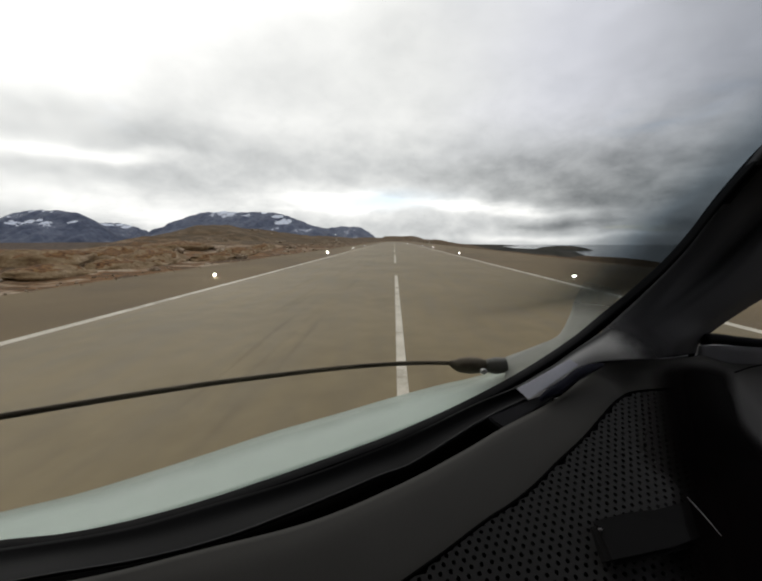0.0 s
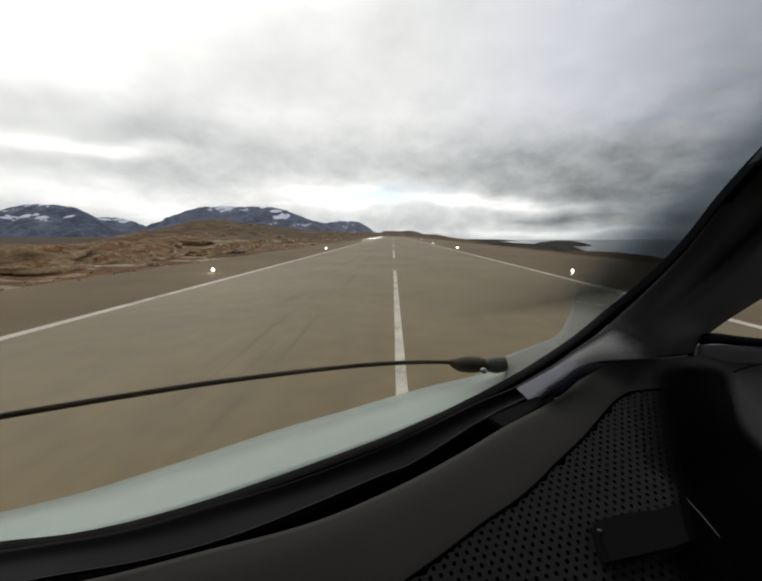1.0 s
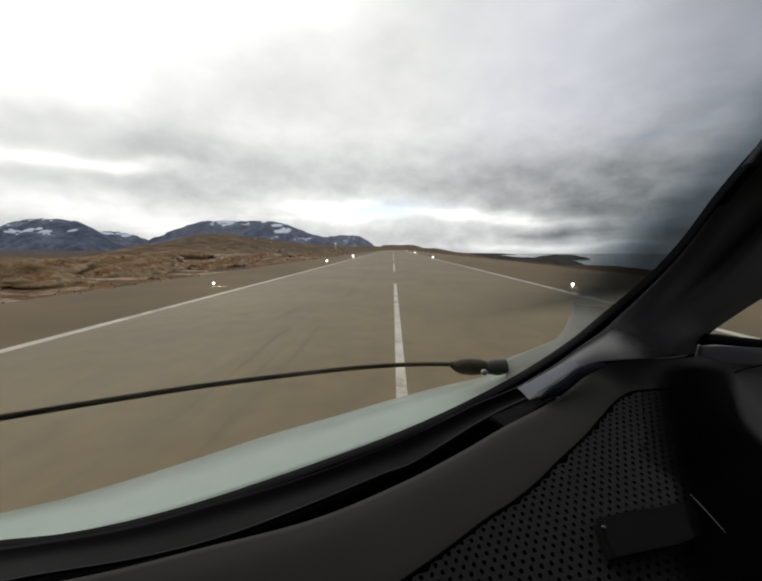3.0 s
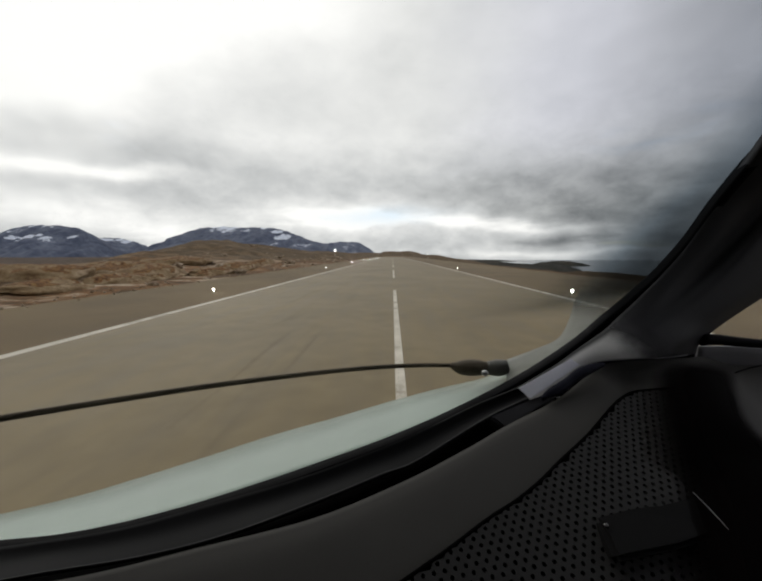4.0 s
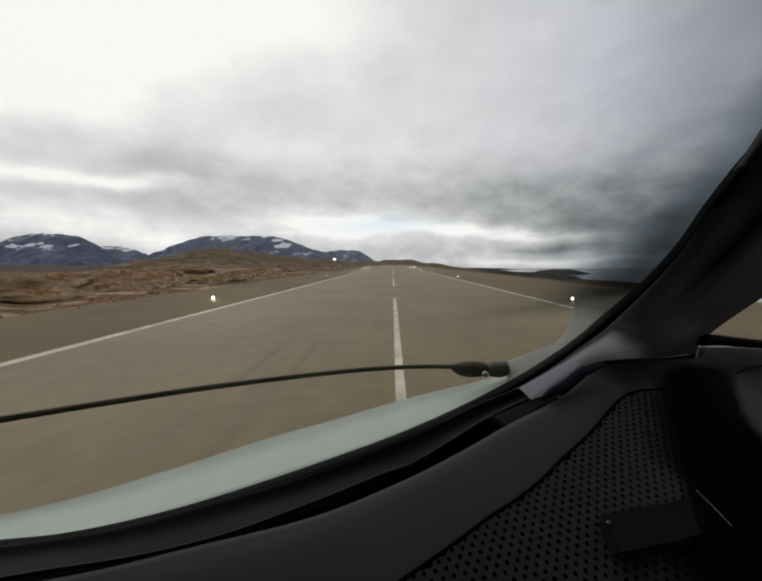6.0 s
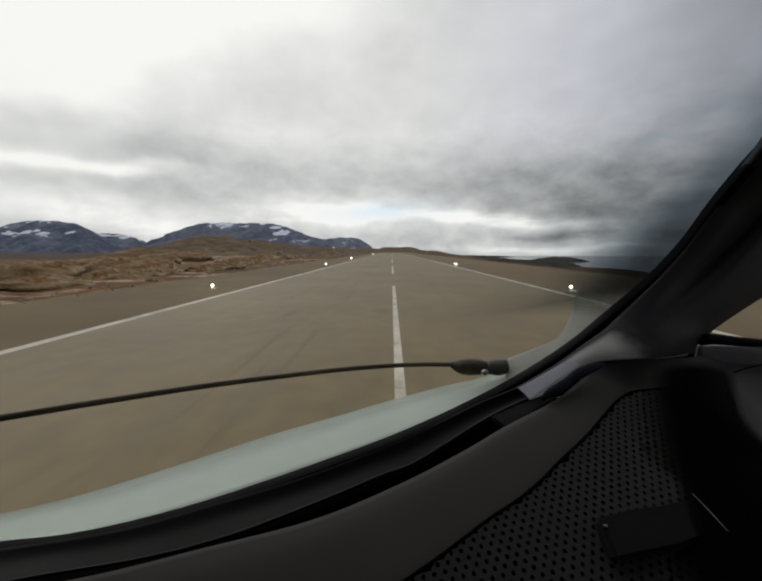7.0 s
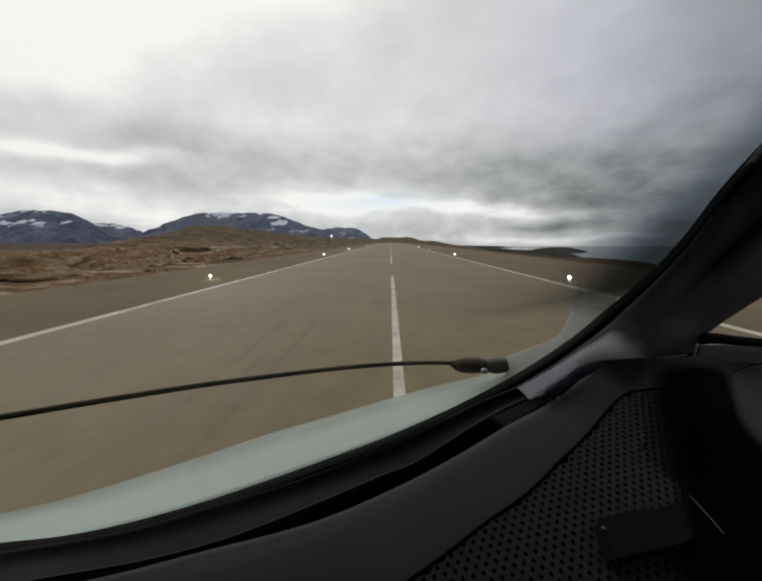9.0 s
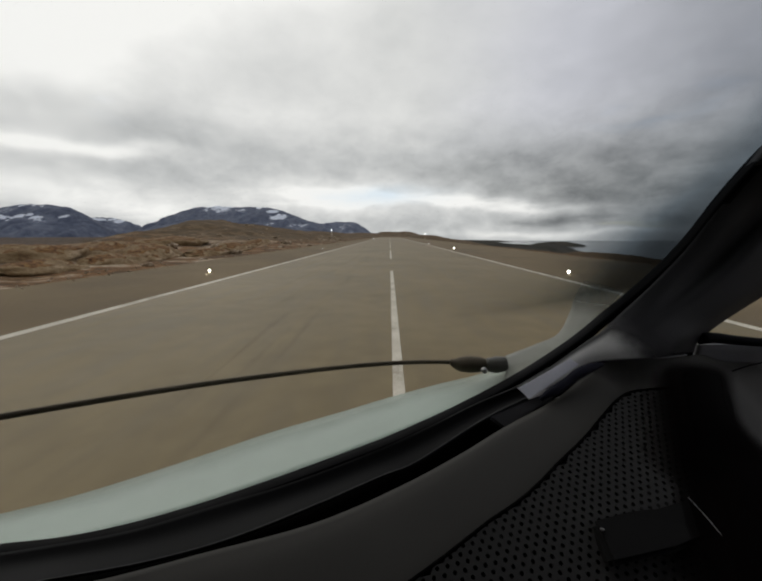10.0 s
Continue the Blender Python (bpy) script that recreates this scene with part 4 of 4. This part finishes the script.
loft("pillar", [
    [(0.3203, 0.6060, -0.1961), (0.3900, 0.6251, -0.1413), (0.4635, 0.6418, -0.0783), (0.5208, 0.6446, -0.0137), (0.5540, 0.6317, 0.0539), (0.5737, 0.6095, 0.1095), (0.5780, 0.5451, 0.1923)],
    [(0.3453, 0.5966, -0.1936), (0.4134, 0.6143, -0.1386), (0.4785, 0.6306, -0.0889), (0.5431, 0.6358, -0.0305), (0.5819, 0.6283, 0.0323), (0.6098, 0.6151, 0.0831), (0.6283, 0.5701, 0.1547)],
    [(0.3750, 0.5915, -0.1915), (0.4330, 0.6060, -0.1425), (0.4999, 0.6265, -0.0986), (0.5731, 0.6425, -0.0377), (0.6145, 0.6394, 0.0186), (0.6443, 0.6277, 0.0686), (0.6684, 0.5902, 0.1383)],
    [(0.4081, 0.5867, -0.1887), (0.4538, 0.6003, -0.1452), (0.5045, 0.6125, -0.1134), (0.5682, 0.6183, -0.0588), (0.6111, 0.6190, -0.0130), (0.6518, 0.6153, 0.0355), (0.6970, 0.5976, 0.0878)],
    [(0.4686, 0.5925, -0.1873), (0.4992, 0.5991, -0.1616), (0.5392, 0.6119, -0.1344), (0.5851, 0.6176, -0.1010), (0.6345, 0.6235, -0.0633), (0.6890, 0.6272, -0.0214), (0.7443, 0.6244, 0.0359)],
    [(0.5457, 0.6243, -0.1933), (0.5479, 0.6219, -0.1719), (0.5724, 0.6259, -0.1515), (0.6071, 0.6330, -0.1299), (0.6601, 0.6365, -0.0941), (0.7162, 0.6393, -0.0604), (0.7750, 0.6352, -0.0132)],
], 60, 31, 0.02, TRIM, deck, "dark grey pillar between the windscreen and side window")
# its light patch is a sheen painted into the colour
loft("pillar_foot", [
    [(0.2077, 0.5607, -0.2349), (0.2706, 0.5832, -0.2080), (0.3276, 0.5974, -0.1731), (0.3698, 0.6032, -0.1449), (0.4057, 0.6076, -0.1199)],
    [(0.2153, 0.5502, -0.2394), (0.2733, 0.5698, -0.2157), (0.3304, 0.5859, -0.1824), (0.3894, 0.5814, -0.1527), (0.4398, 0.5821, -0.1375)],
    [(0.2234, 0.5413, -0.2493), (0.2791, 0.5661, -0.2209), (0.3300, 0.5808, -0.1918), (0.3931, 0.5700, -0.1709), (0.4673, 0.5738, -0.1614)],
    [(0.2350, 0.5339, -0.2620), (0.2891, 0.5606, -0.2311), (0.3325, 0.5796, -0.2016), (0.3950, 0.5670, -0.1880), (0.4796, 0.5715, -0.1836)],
], 40, 14, 0.0008, LIT_TRIM, deck, "trim at the foot of the pillar with a painted highlight")

# another added sheet, black in place of the shade under the pillar
loft("pillar_gap_dark_sheet", [
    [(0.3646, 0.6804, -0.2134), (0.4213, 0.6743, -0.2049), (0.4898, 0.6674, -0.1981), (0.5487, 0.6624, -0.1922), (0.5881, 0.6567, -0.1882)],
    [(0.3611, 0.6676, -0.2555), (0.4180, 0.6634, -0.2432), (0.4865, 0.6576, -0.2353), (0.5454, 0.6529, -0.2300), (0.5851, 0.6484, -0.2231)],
], 20, 4, 0.003, BLACK, deck, "black sheet added to close and darken the gap under the pillar")

# side window, its sill and the bar across it
# pale tube stands in for the light caught on the sill's edge
tube("sill_highlight", [(0.4287, 0.5656, -0.1843), (0.4495, 0.5658, -0.1825), (0.4676, 0.5665, -0.1804), (0.4822, 0.5659, -0.1776)], [0.0003, 0.0007, 0.0009, 0.0010], LIGHT_TRIM, deck, "pale tube imitating the lit edge under the pillar", 24, 6)
loft("side_window_sill", [
    [(0.5581, 0.6331, -0.1823), (0.6146, 0.6348, -0.1823), (0.6753, 0.6350, -0.1855), (0.7702, 0.6354, -0.1902)],
    [(0.5639, 0.6423, -0.2278), (0.6283, 0.6432, -0.2293), (0.6907, 0.6440, -0.2308), (0.7880, 0.6449, -0.2338)],
], 20, 5, 0.006, LIGHT_TRIM, deck, "light grey sill of the side window")
tube("grab_bar", [(0.5486, 0.6202, -0.1661), (0.5747, 0.6213, -0.1653), (0.6167, 0.6208, -0.1693), (0.6588, 0.6206, -0.1724), (0.7515, 0.6212, -0.1771)], [0.011, 0.009, 0.008, 0.008, 0.007], SEAL, deck, "black bar across the side window", 24)
loft("side_window_pane", [
    [(0.5941, 0.6677, -0.2095), (0.7045, 0.6687, -0.2136), (0.8329, 0.6701, -0.2177)],
    [(0.6717, 0.7082, -0.0920), (0.7660, 0.7140, -0.0535), (0.8867, 0.7142, 0.0038)],
], 8, 4, 0.003, CLEAR_GLASS, deck, "clear side window glass").visible_shadow = False

# glareshield: one sloping skin, with a perforated panel set into it
GA, GX, GY = Vector((0.0141, 0.3272, -0.3496)), Vector((0.9996, 0.0292, 0.0000)), Vector((-0.0260, 0.8908, 0.4537))     # a corner of the slope and its two directions
GN = GX.cross(GY).normalized()
CREST = [(-0.4656, 0.2905, -0.3581), (-0.3202, 0.3155, -0.3480), (-0.2107, 0.3406, -0.3358), (-0.0896, 0.3708, -0.3219), (0.0134, 0.4126, -0.3039), (0.0991, 0.4551, -0.2848), (0.1708, 0.4944, -0.2668), (0.2651, 0.5412, -0.2444), (0.3454, 0.5922, -0.2164), (0.3809, 0.6064, -0.2057), (0.4220, 0.6059, -0.2006), (0.4617, 0.6038, -0.1973), (0.5177, 0.6122, -0.1963), (0.5640, 0.6271, -0.1985), (0.6126, 0.6321, -0.2124), (0.6720, 0.6300, -0.2137)]
foot = [tuple(GA + GX * ((Vector(p) - GA).dot(GX) * 0.8 + 0.05) - GY * 0.13 + GN * 0.003) for p in CREST]
loft("glareshield", [moved(CREST, 1.002, 0.0, 0.0, 0.0), [tuple(Vector(p) - GY * 0.045 + GN * (0.004 if p[0] < 0.36 else -0.007)) for p in CREST], foot], 110, 30, 0.012, LEATHERETTE, deck, "dark grey grained glareshield skin")

RIM = [(-0.0676, -0.0439), (0.0012, -0.0058), (0.0462, 0.0192), (0.1003, 0.0512), (0.1351, 0.0692), (0.1711, 0.0915), (0.2118, 0.1211), (0.2625, 0.1564), (0.3076, 0.1922), (0.3328, 0.2121), (0.358, 0.2277), (0.3851, 0.2373), (0.4708, 0.2454), (0.5246, 0.2424), (0.5174, 0.2133), (0.4529, 0.1272), (0.3204, -0.0378)]


def inside(p, poly):
    hit = False
    for (ax, ay), (bx, by) in zip(poly, poly[1:] + poly[:1]):
        if (ay > p[1]) != (by > p[1]) and p[0] < (bx - ax) * (p[1] - ay) / (by - ay) + ax:
            hit = not hit
    return hit


def perforated_panel(lift=0.0125, a=(0.0113, 0.0022), b=(0.0044, 0.0081), r=0.0024):
    """Cells in staggered rows, each with a round hole punched through."""
    curve = [tuple(q[:2]) for q in spline([(a, b, 0) for a, b in RIM], 400)]
    poly = curve[::4] + [curve[-1]]
    verts, faces, known = [], [], {}

    def at(u, v, h=lift):
        return GA + GX * u + GY * v + GN * h

    turn = math.atan2(b[1], b[0]) - math.pi / 2
    for j in range(-24, 44):
        for i in range(-40, 70):
            u, v = i * a[0] + j * b[0], i * a[1] + j * b[1]
            if not inside((u, v), poly):
                continue
            o = len(verts)
            sq = [(u + (p * a[0] + q * b[0]) / 2, v + (p * a[1] + q * b[1]) / 2) for p, q in ((-1, -1), (0, -1), (1, -1), (1, 0), (1, 1), (0, 1), (-1, 1), (-1, 0))]
            if not all(inside(q, poly) for q in sq):
                sq = [q if inside(q, poly) else min(curve, key=lambda w: (w[0] - q[0]) ** 2 + (w[1] - q[1]) ** 2) for q in sq]
                if max((q[0] - u) ** 2 + (q[1] - v) ** 2 for q in sq) > (1.2 * a[0]) ** 2:
                    continue
                if min((q[0] - u) ** 2 + (q[1] - v) ** 2 for q in sq) < (1.15 * r) ** 2:
                    continue
            ring = [(u + r * math.cos(a), v + r * math.sin(a)) for a in [math.pi * (1.25 + 0.25 * k) + 0.5 * turn for k in range(8)]]
            verts += [at(*q) for q in ring] + [at(*q, lift - 0.003) for q in ring]
            rim = []
            for q in sq:                       # neighbouring cells share their edges
                key = (round(q[0] * 1e5), round(q[1] * 1e5))
                if key not in known:
                    known[key] = len(verts)
                    verts.append(at(*q))
                rim.append(known[key])
            for k in range(8):
                n = (k + 1) % 8
                if rim[k] != rim[n]:
                    faces.append((rim[k], rim[n], o + n, o + k))
                faces.append((o + k, o + n, o + 8 + n, o + 8 + k))
    panel = part("perforated_panel", verts, faces, PERFORATED, deck, "dark grey speaker panel with rows of round holes", False)
    back = [at(u, v, lift - 0.0031) for u, v in poly]
    part("backing", back + [p - GN * 0.001 for p in back], [tuple(range(len(back)))], BLACK, panel, "black backing behind the holes", False)
    tube("rim", [at(u, v, lift - 0.001) for u, v in curve[::5]], [0.0022, 0.0022], BLACK, panel, "black piping round the panel", 160, 6)
    return panel


perforated_panel()
tube("seam", [(0.5903, 0.5967, -0.2171), (0.6293, 0.6089, -0.2115), (0.6944, 0.6243, -0.2046)], [0.0012, 0.0012], BLACK, deck, "dark seam in the console skin", 10, 6)

# unseen closing walls of the flight deck, behind and above the eye; they also keep light out
box("roof_panel", -1.6, 1.1, -1.5, 0.2, 0.42, 0.46, TRIM, deck, "dark roof lining")
# three panels added out of view to cut the light reaching the deck
box("brow", -1.6, 1.1, 0.204, 0.40, 0.33, 0.46, TRIM, deck, "dark unseen panel added to block light from above", 0.02)
box("left_light_block", -1.56, -0.92, 0.46, 0.5, -0.616, 0.326, TRIM, deck, "dark unseen panel added to block light from the left")
box("side_light_block", 1.06, 1.1, -1.5, -0.9, -0.176, 0.416, TRIM, deck, "dark unseen wall added to limit light from the right")
box("rear_wall", -1.6, 1.1, -1.54, -1.5, -1.3, 0.46, TRIM, deck, "dark rear wall")
box("floor_panel", -1.6, 1.1, -1.5, 0.5, -1.34, -1.3, TRIM, deck, "dark floor")
box("side_wall", 1.06, 1.1, -1.5, 0.5, -1.3, -0.18, TRIM, deck, "dark side wall")
box("left_wall", -1.6, -1.56, -1.5, 0.3, -1.3, 0.42, TRIM, deck, "dark wall across the aisle")
box("front_wall", -1.6, 1.1, 0.46, 0.5, -1.3, -0.62, TRIM, deck, "dark front wall under the windscreen")

for x0, x1, y0, y1, z0, z1 in ((-1.61, 1.11, -1.55, 0.41, 0.463, 0.475), (-1.62, -1.603, -1.55, 0.31, -1.34, 0.46), (1.103, 1.12, -1.55, 0.51, -1.34, -0.18), (-1.6, 1.1, 0.503, 0.52, -1.34, -0.62)):
    box("outer_skin", x0, x1, y0, y1, z0, z1, SKIN, deck, "pale painted outer skin")

# rounded roof and nose panels outside
loft("roof_skin", [[(-1.66, y, 0.10), (-1.64, y, 0.42), (-1.28, y, 0.57), (-0.25, y, 0.68), (0.78, y, 0.57), (1.10, y, 0.48), (1.14, y, 0.43)] for y in (-1.56, -0.6, 0.41)],
     40, 7, 0.012, SKIN, deck, "pale painted rounded roof skin")
loft("nose_cowl", [
    [(-1.35, 0.60, -1.05), (-0.90, 0.70, -0.80), (-0.76, 0.74, -0.70), (-0.42, 0.76, -0.56), (0.0, 0.78, -0.45), (0.30, 0.78, -0.40), (0.60, 0.72, -0.42), (1.05, 0.60, -0.50)],
    [(-1.20, 0.85, -1.20), (-0.80, 0.98, -1.05), (-0.42, 1.10, -0.90), (0.0, 1.12, -0.82), (0.30, 1.08, -0.82), (0.60, 1.00, -0.90), (0.95, 0.80, -1.00)],
    [(-0.95, 0.95, -1.42), (-0.60, 1.20, -1.42), (-0.25, 1.32, -1.44), (0.10, 1.30, -1.44), (0.45, 1.15, -1.42), (0.75, 0.95, -1.42)],
], 40, 12, 0.012, SKIN, deck, "pale painted nose cowl below the windscreen")

# plain nose section that carries the flight deck, standing on its nose wheel
def nose_ring(y, half, top, low):
    return [(-0.25 + half * math.cos(a), y, min(top, -0.9 + (low + 0.9) / 2 + (-0.9 - low) / 2 * math.sin(a))) for a in [2 * math.pi * k / 24 for k in range(24)]]


rings = [nose_ring(-1.6, 1.42, -1.345, -2.2), nose_ring(-0.6, 1.40, -1.345, -2.2), nose_ring(0.52, 1.28, -1.345, -2.1), nose_ring(0.8, 1.05, -1.36, -1.98), nose_ring(1.1, 0.7, -1.4, -1.85), nose_ring(1.35, 0.25, -1.45, -1.68)]
part("hull", [v for r in rings for v in r], [(i * 24 + k, i * 24 + (k + 1) % 24, (i + 1) * 24 + (k + 1) % 24, (i + 1) * 24 + k) for i in range(5) for k in range(24)]
     + [tuple(range(23, -1, -1)), tuple(range(120, 144))], SKIN, deck, "pale painted nose section")
tube("nose_leg", [(-0.25, -0.4, -2.0), (-0.25, -0.38, -2.8), (-0.25, -0.36, -3.5)], [0.06, 0.05, 0.045], METAL, deck, "", 10)
for wx in (-0.42, -0.08):
    wheel = lathe("nose_wheel", [(0.08, -0.07), (0.2, -0.075), (0.225, -0.03), (0.225, 0.03), (0.2, 0.075), (0.08, 0.07)], SEAL, deck, "black tyre", 20)
    wheel.matrix_basis = Matrix.Translation((wx, -0.36, -3.522)) @ Euler((0, radians(90), 0)).to_matrix().to_4x4()

# ---- wiper outside the glass ----
wiper = thing("windscreen_wiper", (0, 0, EYE_Z), "black windscreen wiper parked along the glass", "wiper")
tube("arm", [(-0.7706, 0.5679, -0.3200), (-0.7099, 0.5789, -0.3119), (-0.5486, 0.6046, -0.2911), (-0.3758, 0.6282, -0.2694), (-0.2303, 0.6442, -0.2536), (-0.0993, 0.6565, -0.2410), (-0.0041, 0.6633, -0.2345), (0.0726, 0.6671, -0.2321), (0.1349, 0.6684, -0.2329)],
     [0.0068, 0.0060, 0.0050, 0.0044], WIPER, wiper, "", 60)
tube("arm_head", [(0.1158, 0.6688, -0.2313), (0.1299, 0.6667, -0.2354), (0.1566, 0.6670, -0.2362), (0.1872, 0.6679, -0.2362), (0.1930, 0.6686, -0.2354)], [0.005, 0.014, 0.0165, 0.015, 0.009], WIPER, wiper, "black moulded wiper head", 20, 10)
tube("pivot", [(0.1856, 0.6622, -0.2341), (0.1997, 0.6621, -0.2349), (0.2236, 0.6638, -0.2333)], [0.012, 0.0165, 0.014], PIVOT, wiper, "grey pivot cover", 12, 10)
tube("bolt", [(0.1712, 0.6420, -0.2376), (0.1749, 0.6387, -0.2373), (0.1802, 0.6412, -0.2391)], [0.004, 0.0065, 0.004], METAL, wiper, "pale pivot bolt", 8, 8)

# ---- loose things on the glareshield ----
card = thing("checklist_card", (0, 0, EYE_Z), "white folded checklist card tucked under the frame", "card")
slab("sheet", [(0.2028, 0.5417, -0.2283), (0.2181, 0.5316, -0.2407), (0.2517, 0.5446, -0.2264), (0.3106, 0.5671, -0.1965), (0.2980, 0.5717, -0.1881)], (0.0, 0.0005, -0.0002), PAPER, card, "", 0.0001)
clip = thing("pen_case", (0, 0, EYE_Z), "dark blue plastic case lying in the gap beside a card", "case")
tube("body", [(0.2364, 0.5317, -0.2421), (0.2470, 0.5360, -0.2358), (0.2697, 0.5435, -0.2266), (0.2849, 0.5503, -0.2202), (0.3029, 0.5566, -0.2101), (0.3264, 0.5636, -0.2017), (0.3514, 0.5693, -0.1960)], [0.003, 0.0075, 0.0082, 0.0075, 0.0085, 0.007, 0.003], BLUE_CLIP, clip, "", 28, 8)
# small bright piece added where a glint shows
tube("glint", [(0.2547, 0.5262, -0.2369), (0.2577, 0.5262, -0.2361), (0.2622, 0.5279, -0.2352)], [0.0004, 0.0007, 0.0004], METAL, clip, "thin metal piece added to imitate a glint", 8, 6)

mount = thing("equipment_mount", (0, 0, EYE_Z), "black padded equipment mount standing on the glareshield", "mount")
# alpha-faded edges stand in for a blurred dark outline
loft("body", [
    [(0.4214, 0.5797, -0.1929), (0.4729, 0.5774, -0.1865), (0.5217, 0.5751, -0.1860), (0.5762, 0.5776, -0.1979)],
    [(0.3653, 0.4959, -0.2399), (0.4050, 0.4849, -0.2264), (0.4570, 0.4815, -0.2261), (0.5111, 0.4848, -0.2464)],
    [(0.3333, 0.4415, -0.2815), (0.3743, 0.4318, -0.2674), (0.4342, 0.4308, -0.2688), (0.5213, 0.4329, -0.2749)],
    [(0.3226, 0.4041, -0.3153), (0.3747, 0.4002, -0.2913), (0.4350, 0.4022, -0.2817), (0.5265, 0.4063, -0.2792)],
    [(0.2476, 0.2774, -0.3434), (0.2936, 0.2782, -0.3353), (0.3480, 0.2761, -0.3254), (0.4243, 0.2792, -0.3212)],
], 30, 30, 0.004, FADED_BLACK, mount, "black body whose edges fade out to look blurred")
plate = slab("plate", [(0.2323, 0.3683, -0.3103), (0.2826, 0.3805, -0.3069), (0.3649, 0.4003, -0.3005), (0.3675, 0.3575, -0.3141), (0.3054, 0.3382, -0.3176), (0.2256, 0.3210, -0.3197)], (0.0, 0.012, -0.016), PLATE, mount, "dark grey base plate", 0.005)
tube("metal_edge", [(0.3431, 0.3774, -0.2845), (0.3465, 0.3580, -0.2915), (0.3470, 0.3380, -0.2970)], [0.0004, 0.0006, 0.0004], LIGHT_TRIM, mount, "bright worn metal edge", 12, 6)
tube("screw", [(0.2386, 0.3641, -0.3168), (0.2332, 0.3536, -0.3076), (0.2419, 0.3642, -0.3168)], [0.0011, 0.0019, 0.0011], METAL, mount, "bright screw head", 8, 8)
